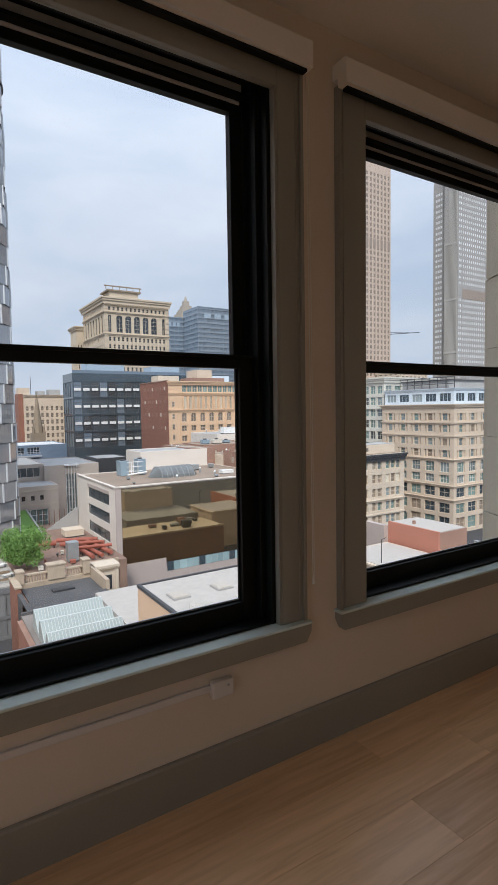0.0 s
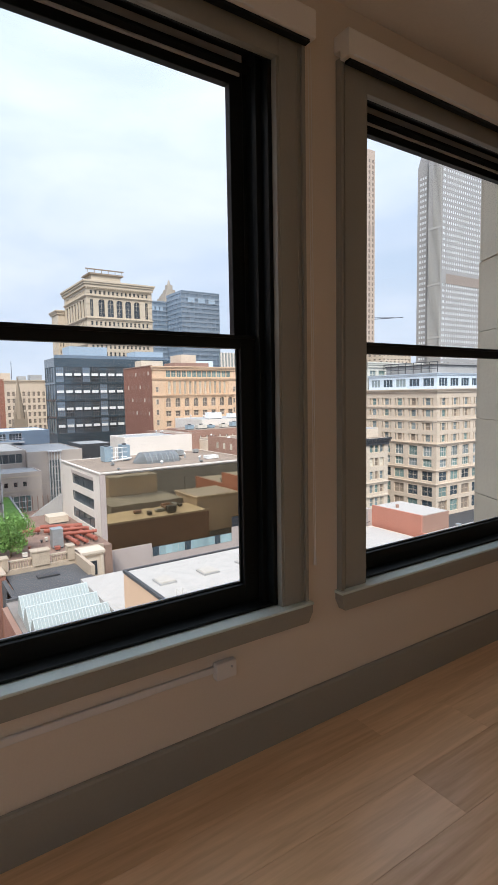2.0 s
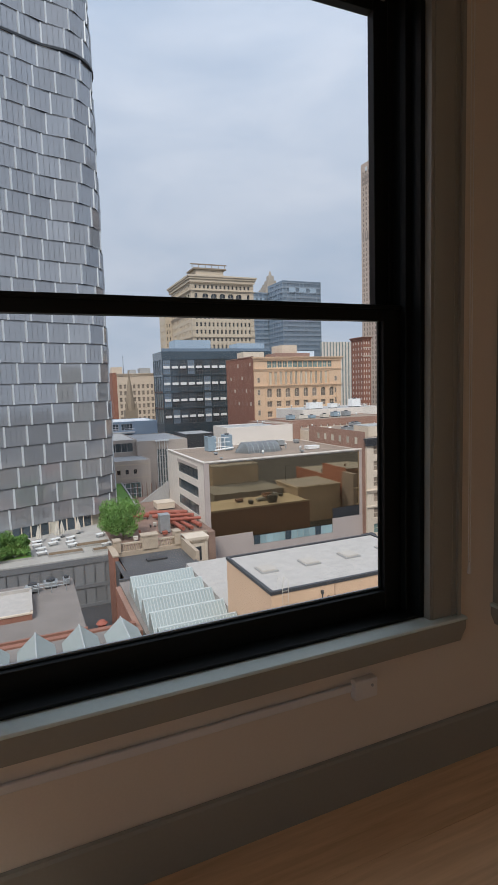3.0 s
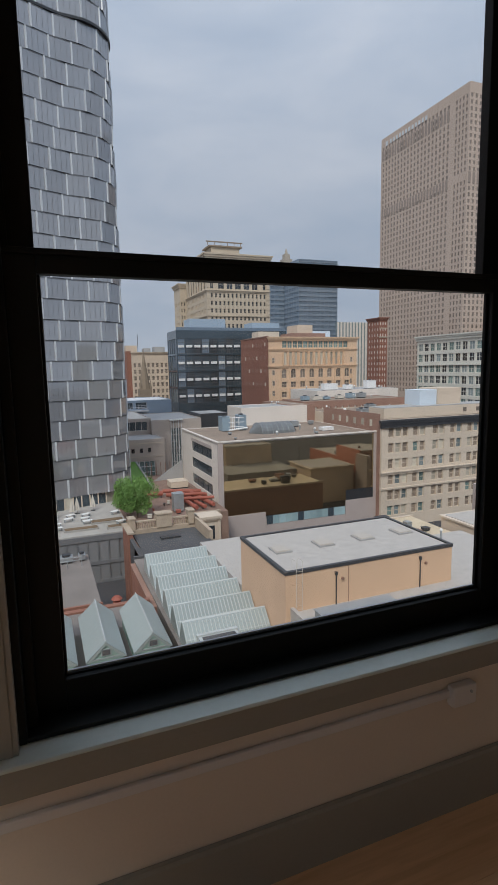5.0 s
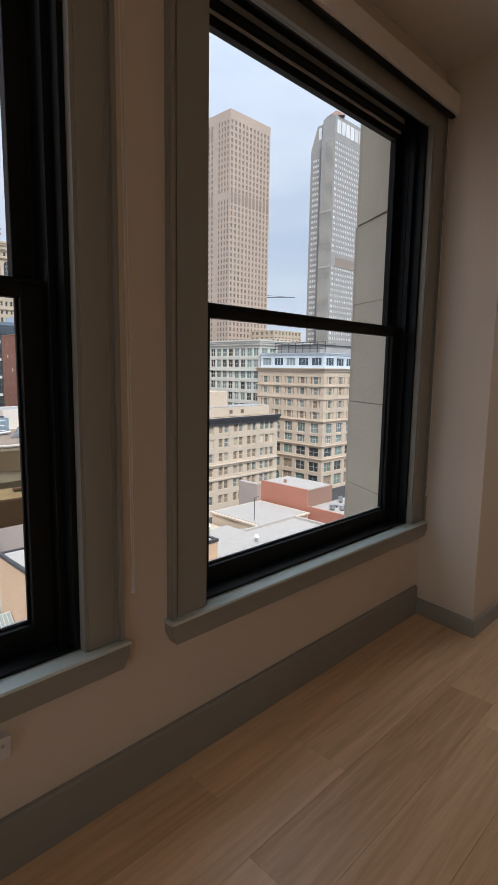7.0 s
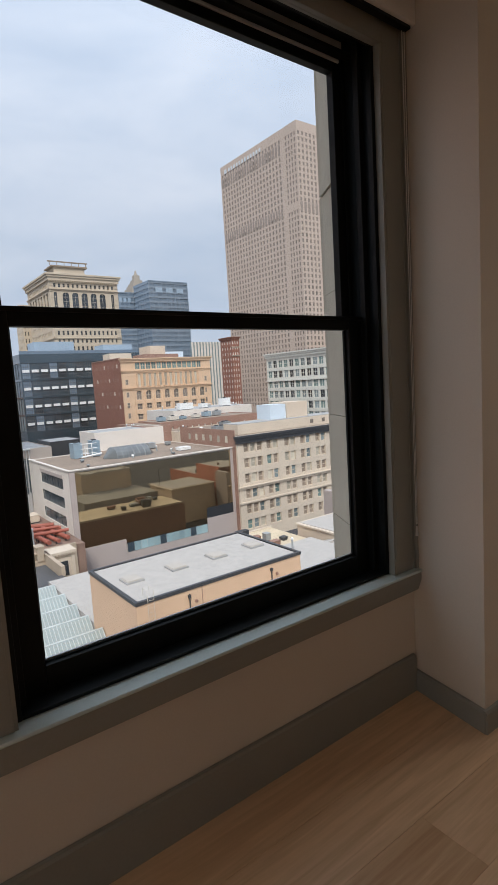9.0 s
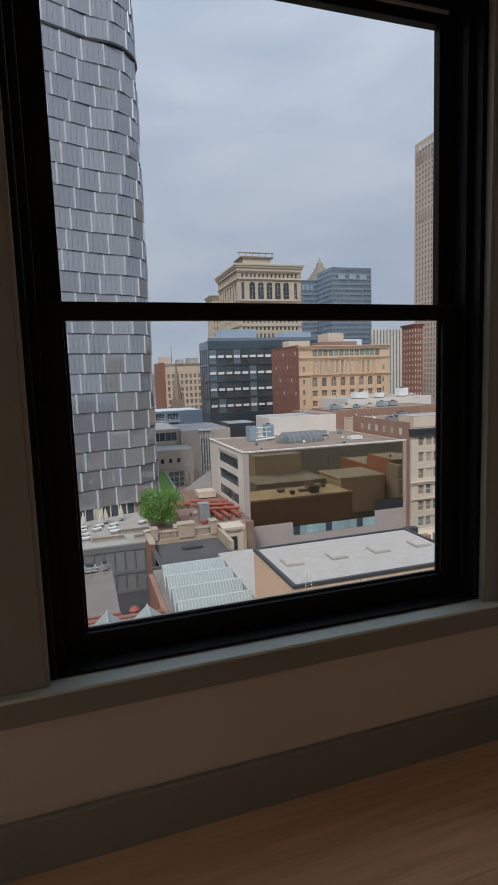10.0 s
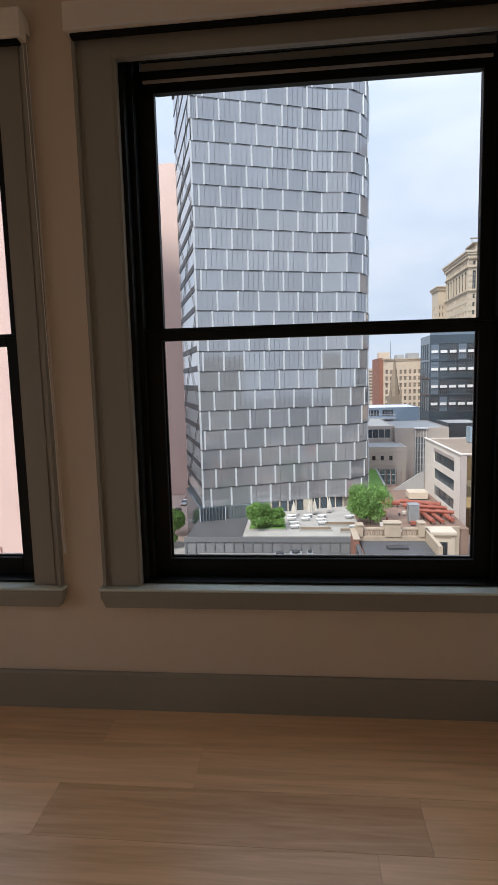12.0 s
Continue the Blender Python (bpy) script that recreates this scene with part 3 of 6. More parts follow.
    def done(self):
        self.skin.put("wall", self.wall, self.ob)
        d = self.d

        def place(wd):
            side, u, zb = wd[:3]
            return (u, self.y0 + d * 0.8, zb, 0) if side == "front" else (self.x0 + d * 0.8, u, zb, -90)
        self.wins.sort(key=lambda wd: (Vector(place(wd)[:3]) - VIEW).length)
        kinds, rest = {}, Geo()
        rest_mats = []
        for i, wd in enumerate(self.wins):
            side, u, zb, w, h, glass, fm, mull, rails, bar = wd
            key = (round(w, 2), round(h, 2), glass.name, mull, rails)
            if key not in kinds:
                kinds[key] = window_mesh("window", w, h, glass, fm, bar, mull, rails)
            x, y, z, r = place(wd)
            if i < 300:
                ob = new("window", kinds[key])
                ob.matrix_basis = pose(x, y, z, 0, 0, r)
                hang(ob, self.ob)
            else:
                for mm in (glass, fm or glass):
                    if mm not in rest_mats:
                        rest_mats.append(mm)
                me, k, mtx = kinds[key], len(rest.v), pose(x, y, z, 0, 0, r)
                rest.v += [tuple(mtx @ v.co) for v in me.vertices]
                for p in me.polygons:
                    rest.f.append(tuple(k + v for v in p.vertices)); rest.m.append(rest_mats.index(me.materials[p.material_index]))
        if rest.v:
            tagged(rest.put("windows", rest_mats, self.ob), kind="stuff")
        return self.ob


def levels(z0, n, pitch, h, sill=1.0):
    return [(z0 + i * pitch + sill, z0 + i * pitch + sill + h) for i in range(n)]


def unit(label, x0, x1, y0, y1, z0, z1, material=GALV, fans=0, name="rooftop_unit"):
    """A rooftop air-handling box with curb, ribs and fans."""
    t = thing(name, label, "rooftop unit", ((x0 + x1) / 2, (y0 + y1) / 2, z0))
    box_part("curb", x0 + 0.1, x1 - 0.1, y0 + 0.1, y1 - 0.1, z0, z0 + 0.25, DARKMETAL, t)
    g = Geo().box(x0, x1, y0, y1, z0 + 0.25, z1)
    n = max(2, int((x1 - x0) / 0.6))
    for i in range(n):
        u = x0 + (x1 - x0) * (i + 0.5) / n
        g.box(u - 0.04, u + 0.04, y0 - 0.05, y0, z0 + 0.35, z1 - 0.1)
    g.box(x0 - 0.06, x1 + 0.06, y0 - 0.06, y1 + 0.06, z1, z1 + 0.06)
    g.put("casing", material, t)
    for i in range(fans):
        u = x0 + (x1 - x0) * (i + 0.5) / fans
        Geo().tube((u, (y0 + y1) / 2, z1 + 0.05), (u, (y0 + y1) / 2, z1 + 0.35), min(0.55, (x1 - x0) / fans * 0.4), n=14).put("fan_cowl", DARKMETAL, t)
    return t


def tree(label, x, y, z, h, r, seed):
    random.seed(seed)
    t = thing("tree", label, "tree", (x, y, z), "terrace trees")
    g = Geo()
    g.tube((x, y, z), (x, y, z + h * 0.45), 0.14, 0.09)
    for i in range(6):
        a = math.tau * i / 6 + random.random()
        g.tube((x, y, z + h * random.uniform(0.28, 0.45)), (x + r * 0.6 * math.cos(a), y + r * 0.6 * math.sin(a), z + h * random.uniform(0.6, 0.85)), 0.06, 0.02, n=6)
    g.put("trunk", BARK, t)
    c = Geo()
    lumps = [(Vector((random.uniform(-1, 1) * r * 0.62, random.uniform(-1, 1) * r * 0.62, h * random.uniform(0.38, 0.86))), r * random.uniform(0.28, 0.46)) for _ in range(26)]
    for ctr, lr in lumps:
        for _ in range(430):
            d = Vector((random.gauss(0, 1), random.gauss(0, 1), random.gauss(0, 0.8))).normalized()
            p = Vector((x, y, z)) + ctr + d * lr * random.uniform(0.65, 1.08)
            q = Euler((random.uniform(0, 6.3), random.uniform(0, 6.3), random.uniform(0, 6.3))).to_matrix()
            s = random.uniform(0.09, 0.2)
            c.poly([p + q @ Vector(v) * s for v in ((-1, -0.5, 0), (0.2, -0.6, 0.1), (1, 0, 0), (0.2, 0.6, 0.1), (-1, 0.5, 0))])
    c.put("crown", LEAF, t)
    return t


# ground, one sheet to the horizon, and the street beside the tower
tagged(box_part("ground", -3000, 3000, -600, 4000, GROUND - 1, GROUND, ASPHALT), "grey city ground of asphalt streets", "ground", kind="structure")
tagged(box_part("pavement", -31.5, -24, 60, 118, GROUND, GROUND + 0.15, PAVE), "pale concrete pavement beside the street", "pavement", kind="structure")
plaza = tagged(box_part("plaza", -60, -24, 118, 260, GROUND, GROUND + 0.012, mat("pink_brick_paving", (0.44, 0.33, 0.28), 0.9, var=0.2, scale=0.3, fine=3)), "pinkish brick-paved street and crossing", "pavement", kind="structure")
for i in range(6):
    box_part("crossing_stripe", -40 + i * 2.2, -39 + i * 2.2, 134, 137, GROUND + 0.012, GROUND + 0.018, WHITEPAINT, plaza)


# glass tower with staggered tilted panels
def glass_tower():
    t = thing("glass_tower", "tall curved tower of staggered grey-blue glass panels", "tower", (0, 118, GROUND))
    front = [(-19.1, 106.0), (-9.4, 109.3), (0.3, 112.7), (7.0, 115.3)]
    cxy, rad = (9.3, 123.2), 7.9
    arc = [(cxy[0] + rad * math.cos(a), cxy[1] + rad * math.sin(a)) for a in np.linspace(radians(-76), radians(60), 14)]
    line = front + [(float(a), float(b)) for a, b in arc]
    back = [(2.0, 146.0), (-22.0, 140.0), (-27.5, 131.0)]
    low, pitch, n = -24.8, 4.05, 30
    top = low + pitch * n

    def inset(pts, e):
        c = Vector((sum(p[0] for p in pts) / len(pts), sum(p[1] for p in pts) / len(pts)))
        return [tuple(Vector(p) + (c - Vector(p)).normalized() * e) for p in pts]
    Geo().prism(inset(line + back, 0.6), low, top).put("core", TOWERJOINT, t)
    Geo().prism(inset(line + back, 2.6), -28.2, low).put("ground_floor", DARKGLASS, t)
    # walk along the outline
    P = [Vector(p) for p in line]
    cum = [0.0]
    for a, b in zip(P, P[1:]):
        cum.append(cum[-1] + (b - a).length)

    def on(s):
        s = max(0, min(cum[-1] - 1e-4, s))
        i = max(j for j in range(len(cum) - 1) if cum[j] <= s)
        return P[i].lerp(P[i + 1], (s - cum[i]) / (cum[i + 1] - cum[i]))
    W = 4.32
    band_row = 23
    half, built = {}, []

    def panel_mesh(w, curved):
        key = round(w, 1)
        if (key, curved) not in half:
            g = Geo()
            tilt = 0.10 if curved else 0.24
            z1 = pitch - 0.16
            # glass leaf, proud at its left edge
            q = [(0.1, -tilt, 0.0), (key, -0.02, 0.0), (key, -0.02, z1), (0.1, -tilt, z1)]
            g.poly(q, 0)
            g.poly([(x, y + 0.12, z) for x, y, z in reversed(q)], 2)
            g.box(-0.13, 0.19, -tilt - 0.07, 0.25, -0.05, z1, 1)
            for k in (1, 2, 3):
                x = key * k / 4 + 0.1
                y = -tilt * (1 - x / key)
                g.box(x - 0.035, x + 0.035, y - 0.03, y + 0.02, 0.0, z1, 3)
            g.poly([(0, -tilt - 0.04, 0), (key, -0.04, 0), (key, 0.4, 0), (0, 0.4, 0)], 2)
            g.poly([(0, -tilt - 0.06, z1), (key, -0.06, z1), (key, 0.4, z1), (0, 0.4, z1)], 3)
            g.poly([(0, -tilt - 0.06, z1 - 0.1), (key, -0.06, z1 - 0.1), (key, -0.06, z1 + 0.06), (0, -tilt - 0.06, z1 + 0.06)], 3)
            half[key, curved] = g.mesh("glass_panel", [TOWERGLASS, TOWERFIN, TOWERJOINT, TOWERMULL])
        return half[key, curved]
    rest = Geo()
    for r in range(n):
        z = low + r * pitch + (0.5 if r >= band_row else 0)
        s = -W + (W * (0.26 * r + 0.4)) % W
        while s < cum[-1] - 0.3:
            a, b = max(0.0, s), min(cum[-1], s + W)
            if s >= -0.01 or b > 0.5:
                pa, pb = on(a), on(b)
                w = (pb - pa).length
                if w > 0.4:
                    ang = math.degrees(math.atan2(pb.y - pa.y, pb.x - pa.x))
                    built.append((panel_mesh(w, b > cum[3] + 1.0), pose(pa.x, pa.y, z, 0, 0, ang)))
            s += W
    built.sort(key=lambda e: (e[1].translation - VIEW).length)
    for i, (me, mtx) in enumerate(built):
        if i < 300:
            ob = new("glass_panel", me); ob.matrix_basis = mtx; hang(ob, t)
        else:
            k = len(rest.v)
            rest.v += [tuple(mtx @ v.co) for v in me.vertices]
            for p in me.polygons:
                rest.f.append(tuple(k + v for v in p.vertices)); rest.m.append(p.material_index)
    tagged(rest.put("glass_panels", [TOWERGLASS, TOWERFIN, TOWERJOINT, TOWERMULL], t), kind="stuff")
    zb = low + band_row * pitch
    Geo().prism(inset(line + back, -0.35), zb, zb + 0.5).put("dark_band", TOWERJOINT, t)
    # end face towards the street: smooth glass with diagonal bracing
    a, b = Vector((-19.1, 106.0)), Vector((-27.5, 131.0))
    g, u = Geo(), (b - a)
    nrm = Vector((-u.y, u.x)).normalized()
    for r in range(n):
        z = low + r * pitch
        pts = [(a.x, a.y), (b.x, b.y)]
        g.poly([(pts[0][0], pts[0][1], z + 0.12), (pts[1][0], pts[1][1], z + 0.12), (pts[1][0], pts[1][1], z + pitch - 0.08), (pts[0][0], pts[0][1], z + pitch - 0.08)])
    g.put("end_glazing", TOWERGLASS, t)
    back_face = (b - a).normalized()
    # thin floor bands; tall dark ones below paint in a neighbouring building's reflection
    for r in range(n):
        z = low + r * pitch
        ob = Geo().box(0, (b - a).length, -0.12, 0.3, 0, 0.22 if r > 17 else 1.15).put("spandrel", TOWERMULL if r > 17 else TOWERJOINT)
        ob.matrix_basis = pose(a.x, a.y, z, 0, 0, math.degrees(math.atan2(back_face.y, back_face.x)) + 180) @ pose(-(b - a).length, 0, 0); hang(ob, t)
    for r in range(0, n - 5, 5):
        z = low + r * pitch
        Geo().tube((a.x - 0.15, a.y, z), (b.x - 0.15, b.y, z + 5 * pitch), 0.07, n=6).put("brace", TOWERMULL, t)
        Geo().tube((b.x - 0.15, b.y, z), (a.x - 0.15, a.y, z + 5 * pitch), 0.07, n=6).put("brace", TOWERMULL, t)
    # lower storeys at the street corner
    Geo().prism([(-19.6, 104.6), (-14.5, 106.4), (-14, 112), (-22, 122), (-26.5, 128), (-27.0, 126.0)], GROUND, low).put("corner_base", SLATEGLASS, t)
    for i in range(9):
        f = i / 8
        Geo().box(-19.6 + 5.1 * f - 0.07, -19.6 + 5.1 * f + 0.07, 104.42 + 1.8 * f, 104.7 + 1.8 * f, GROUND, low).put("base_mullion", TOWERFIN if i in (0, 8) else TOWERMULL, t)
    Geo().prism([(-20.3, 103.6), (-12.6, 106.4), (-12.9, 107.2), (-20.4, 104.6)], -28.9, -28.2).put("base_canopy", PAVE, t)
    Geo().prism([(-14.6, 106.7), (-5.6, 109.7), (-5.8, 110.2), (-14.8, 107.2)], -28.2, low).put("lobby_glass", BLUEGLASS, t)
    lobby = Geo()
    for i in range(15):
        f = i / 14
        lobby.box(-14.6 + 9.0 * f - 0.06, -14.6 + 9.0 * f + 0.06, 106.5 + 3.0 * f, 106.72 + 3.0 * f, -28.2, low)
    lobby.put("lobby_mullions", TOWERMULL, t)
    return t


glass_tower()

# podium terrace in front of the tower
PODCLAD = mat("podium_cladding", (0.20, 0.205, 0.215), 0.5, metal=0.2, var=0.12)
pod = House("low podium clad in dark grey metal panels with a terrace", -20.5, 12.2, 92.9, 112, -27.3, PODCLAD, None, skin=0.2, name="podium", core=TARROOF)
pod.face("front", [(-35.5, -32.6), (-32.0, -28.3)], even(18, 32.0, 0.93, -20.2), mat("grey_metal_panels", (0.235, 0.24, 0.25), 0.5, metal=0.2, var=0.15, rand=0.15), PODCLAD, rails=0)
pod.done()
tagged(box_part("terrace_floor", -9.6, 16, 93.6, 118, -28.4, -27.25, mat("warm_terrace_paving", (0.40, 0.38, 0.355), 0.9, var=0.2, scale=0.3, fine=3)), "pale paved roof terrace", "terrace", kind="structure")

# near block with a white membrane roof
TANMEM = mat("stained_hatch_lid", (0.46, 0.42, 0.375), 0.85, var=0.15, scale=1.5, fine=9)
def near_block():
    b = thing("flat_roofed_block", "tan stucco block with a white membrane roof", "building", (22, 38, GROUND))
    box_part("wall", 14.5, 30.15, 33.0, 42.35, GROUND, -13.9, SALMON, b)
    box_part("roof", 14.8, 29.85, 33.3, 42.05, -13.9, -13.72, MEMBRANE, b)
    g = Geo()
    g.box(14.44, 30.21, 32.94, 33.22, -13.9, -13.64); g.box(14.44, 30.21, 42.13, 42.41, -13.9, -13.64)
    g.box(14.44, 14.72, 33.22, 42.13, -13.9, -13.64); g.box(29.93, 30.21, 33.22, 42.13, -13.9, -13.64)
    g.put("coping", DARKMETAL, b)
    for x in (16.3, 20.35, 24.35, 28.45):
        hatch = Geo().box(x - 0.75, x + 0.75, 36.9, 38.5, -13.72, -13.58).put("roof_hatch", GREYROOF, b)
        Geo().box(x - 0.68, x + 0.68, 36.98, 38.42, -13.58, -13.53).box(x - 0.6, x + 0.6, 37.05, 38.35, -13.53, -13.5).put("lid", TANMEM, hatch)
    for x in (18.8, 26.8):
        Geo().tube((x, 32.9, -16.9), (x, 32.9, -14.4), 0.05).tube((x, 32.9, -14.4), (x, 33.2, -14.15), 0.06).box(x - 0.1, x + 0.1, 32.82, 33.0, -14.5, -14.25).put("downpipe", DARKMETAL, b)
        Geo().tube((x + 0.6, 32.85, -14.9), (x + 0.6, 33.0, -14.9), 0.12).put("vent_cap", BROWNBRICK, b)
    ld = Geo()
    for dx in (-0.25, 0.25):
        ld.tube((15.6 + dx, 32.85, -18), (15.6 + dx, 32.85, -12.9), 0.018, n=6)
        ld.tube((15.6 + dx, 32.85, -12.9), (15.6 + dx, 33.6, -12.9), 0.018, n=6)
        ld.tube((15.6 + dx, 33.6, -12.9), (15.6 + dx, 33.6, -13.7), 0.018, n=6)
    for i in range(16):
        ld.tube((15.35, 32.85, -17.9 + i * 0.3), (15.85, 32.85, -17.9 + i * 0.3), 0.012, n=6)
    ld.put("ladder", CANVAS, b)
    box_part("expansion_joint", 19.95, 20.0, 32.97, 33.0, -18, -13.95, BROWNBRICK, b)


near_block()
low_roof = thing("lower_roof", "low white membrane roof round the tan block", "roof", (24, 40, GROUND))
g = Geo().box(15.2, 44.5, 24, 33.0, GROUND, -16.9).box(30.15, 41, 33.0, 43.5, GROUND, -16.9).box(14.9, 15.2, 24, 33, GROUND, -16.5).box(14.5, 20.5, 42.35, 55.8, GROUND, -18.3)
g.put("deck", MEMBRANE, low_roof)
unit("long grey metal rooftop duct box", 15.9, 22.2, 29.0, 31.0, -16.9, -16.0)
unit("small grey rooftop unit", 31.6, 33.4, 38.6, 40.4, -16.9, -15.5)

# sawtooth rooflights
saw = thing("sawtooth_rooflight", "pale green ribbed sawtooth rooflights on a dark roof", "rooflight", (11, 46, GROUND))
box_part("roof_deck", 7.2, 14.48, 24, 57.7, GROUND, -19.9, GREYTAR, saw)
box_part("rear_deck", 8.7, 19.0, 58.0, 66.7, GROUND, -21.7, TARROOF, saw)
box_part("rear_upstand", 7.2, 19.0, 57.7, 58.0, GROUND, -19.6, TARROOF, saw)
for i in range(6):
    y, e0, e1, zb, zt = 53.3 - i * 3.28, 7.7 - i * 0.05, 14.42, -19.9, -17.9
    s_ = Geo().profile([(y - 2.1, zb), (y + 1.0, zb), (y + 0.16, zt - 0.06), (y - 0.02, zt), (y - 0.2, zt - 0.1)], e0, e1)
    s_.put("rooflight", GREEN_ROOF, saw)
    rb, n_ = Geo(), 23
    for k in range(n_):
        x = e0 + 0.03 + k * (e1 - e0 - 0.12) / (n_ - 1)
        rb.profile([(y - 2.14, zb + 0.04), (y - 0.22, zt - 0.05), (y - 0.16, zt - 0.1), (y - 2.06, zb)], x, x + 0.05)
    rb.profile([(y - 0.12, zt - 0.03), (y - 0.02, zt + 0.03), (y + 0.1, zt - 0.02)], e0 - 0.02, e1)
    rb.profile([(y - 1.2, zt - 1.02), (y - 1.16, zt - 0.98), (y - 1.1, zt - 1.02)], e0, e1)
    rb.put("rib", SAWRIB, saw)
hd = thing("roof_hatch_house", "low dark-roofed hatch with a pale rim before the rooflights", "roof hatch", (9.9, 34.6, -19.9))
box_part("curb", 8.4, 11.5, 33.9, 35.6, -19.9, -18.75, SAWRIB, hd)
box_part("lid", 8.65, 11.25, 34.1, 35.4, -18.75, -18.68, TARROOF, hd)
box_part("rim", 8.3, 11.6, 35.6, 35.9, -19.9, -18.6, SAWRIB, hd)

# gabled rooflights
for i in range(4):
    x = -5.04 + i * 3.27
    gb = thing("gabled_rooflight", "pale green gabled rooflight with a glazed end", "rooflight", (x, 36, -19.7), "gabled rooflights")
    x0, x1, y0, y1, zb, zt = x - 1.2, x + 1.2, 34.4, 41.7, -18.15, -17.0
    Geo().prism([(x0, y0 + 0.1), (x1, y0 + 0.1), (x1, y1), (x0, y1)], -19.7, zb).put("curb", COPPER, gb)
    sm = Geo()
    for k in range(1, 12):
        yy = y0 + (y1 - y0) * k / 12
        for s in (-1, 1):
            sm.poly([(x + s * 1.38, yy - 0.025, zb - 0.085), (x, yy - 0.025, zt + 0.015), (x, yy + 0.025, zt + 0.015), (x + s * 1.38, yy + 0.025, zb - 0.085)])
    sm.tube((x, y0, zt + 0.02), (x, y1, zt + 0.02), 0.06, n=6)
    sm.put("roof_seams", SAWRIB, gb)
    r_ = Geo()
    for s in (-1, 1):
        r_.poly([(x + s * 1.38, y0, zb - 0.1), (x, y0, zt), (x, y1, zt), (x + s * 1.38, y1, zb - 0.1)])
        r_.poly([(x + s * 1.38, y0, zb - 0.2), (x, y0, zt - 0.1), (x, y1, zt - 0.1), (x + s * 1.38, y1, zb - 0.2)])
    r_.put("roof", GREEN_ROOF, gb)
    e_ = Geo()
    e_.poly([(x - 1.2, y0 + 0.12, zb), (x + 1.2, y0 + 0.12, zb), (x, y0 + 0.12, zt - 0.12)])
    e_.poly([(x - 1.2, y1 - 0.12, zb), (x + 1.2, y1 - 0.12, zb), (x, y1 - 0.12, zt - 0.12)])
    e_.put("gable_end", COPPER, gb)
    f_ = Geo()
    for s in (-1, 1):
        f_.poly([(x + s * 1.38, y0 - 0.02, zb - 0.15), (x, y0 - 0.02, zt), (x, y0 - 0.02, zt - 0.22), (x + s * 1.05, y0 - 0.02, zb - 0.15)])
    f_.box(x - 0.35, x + 0.35, y0 + 0.02, y0 + 0.1, zb + 0.12, zb + 0.62).box(x - 1.2, x + 1.2, y0 + 0.02, y0 + 0.1, zb - 0.1, zb)
    f_.put("gable_trim", GREEN_ROOF, gb)
    box_part("vent", x - 0.27, x + 0.27, y0, y0 + 0.06, zb + 0.18, zb + 0.56, TARROOF, gb)
tagged(box_part("gabled_roof_deck", -14, 6.4, 24, 45.6, GROUND, -19.7, GREYTAR), "dark flat tar roof", "roof", kind="structure")
pw = thing("parapet_wall", "red brick parapet wall with stone coping", "wall", (6.4, 55, GROUND))
box_part("wall", 6.75, 7.2, 45.2, 57, GROUND, -20.25, REDBRICK, pw)
box_part("coping", 6.68, 7.3, 45.1, 57.1, -20.25, -20.1, BROWNBRICK, pw)
eg = thing("brick_edge", "red brick parapet at the edge of the dark roof", "wall", (-4, 46.2, GROUND))
box_part("wall", -14, 6.7, 45.65, 46.2, GROUND, -19.55, REDBRICK, eg)
lr = thing("plant_roof", "low worn grey roof with white rooftop plant", "roof", (-4, 66, GROUND))
box_part("deck", -14, 3.3, 56.5, 74, GROUND, -24.0, GREYTAR, lr)
box_part("edge", -14, 3.4, 56.2, 56.5, GROUND, -23.7, REDBRICK, lr)
for x, y, w_ in ((-2.6, 70.2, 1.5), (-0.4, 71.0, 1.6), (2.0, 71.2, 0.8)):
    unit("small grey rooftop unit on a frame", x, x + w_, y, y + 1.2, -24.0, -23.15, GALV, 1)
sw = thing("small_white_roof", "small white-roofed brick outbuilding", "building", (-5, 65, -24.0))
box_part("wall", -9, -2.05, 61.9, 69.3, -24.0, -23.3, REDBRICK, sw)
box_part("roof", -8.8, -2.25, 62.1, 69.1, -23.3, -23.2, MEMBRANE, sw)
box_part("coping", -9.1, -1.95, 61.8, 62.1, -23.3, -23.12, OFFICE, sw)
box_part("coping", -2.25, -1.95, 62.1, 69.1, -23.3, -22.95, MEMBRANE, sw)
box_part("coping", -9.1, -1.95, 69.1, 69.4, -23.3, -22.8, MEMBRANE, sw)
pipe_frame = thing("pipe_frame", "grey pipe frame on the plant roof", "pipe rack", (0, 69.6, -24))
for x in (-2.8, -1.2, 0.4, 2.2):
    Geo().tube((x, 69.5, -24), (x, 69.5, -22.7), 0.045, n=6).put("post", GALV, pipe_frame)
Geo().tube((-2.8, 69.5, -22.7), (2.2, 69.5, -22.7), 0.045, n=6).put("rail", GALV, pipe_frame)
Geo().tube((-2.8, 69.5, -23.1), (2.2, 69.5, -23.1), 0.045, n=6).put("rail", GALV, pipe_frame)
hp = thing("terracotta_stack", "small rust-coloured roof ventilator in a courtyard", "ventilator", (4.6, 53.6, GROUND))
box_part("base", 3.6, 5.6, 52.6, 54.6, GROUND, -23.6, GRAVEL, hp)
Geo().tube((4.6, 53.6, -23.6), (4.6, 53.6, -22.4), 0.5, 0.35, n=12).put("stack", RUST, hp)
Geo().tube((4.6, 53.6, -22.4), (4.6, 53.6, -22.1), 0.6, 0.3, n=12).put("cap", RUST, hp)
box_part("courtyard_roof", 3.5, 6.2, 46.7, 56, GROUND, -24.2, GRAVEL, lr)

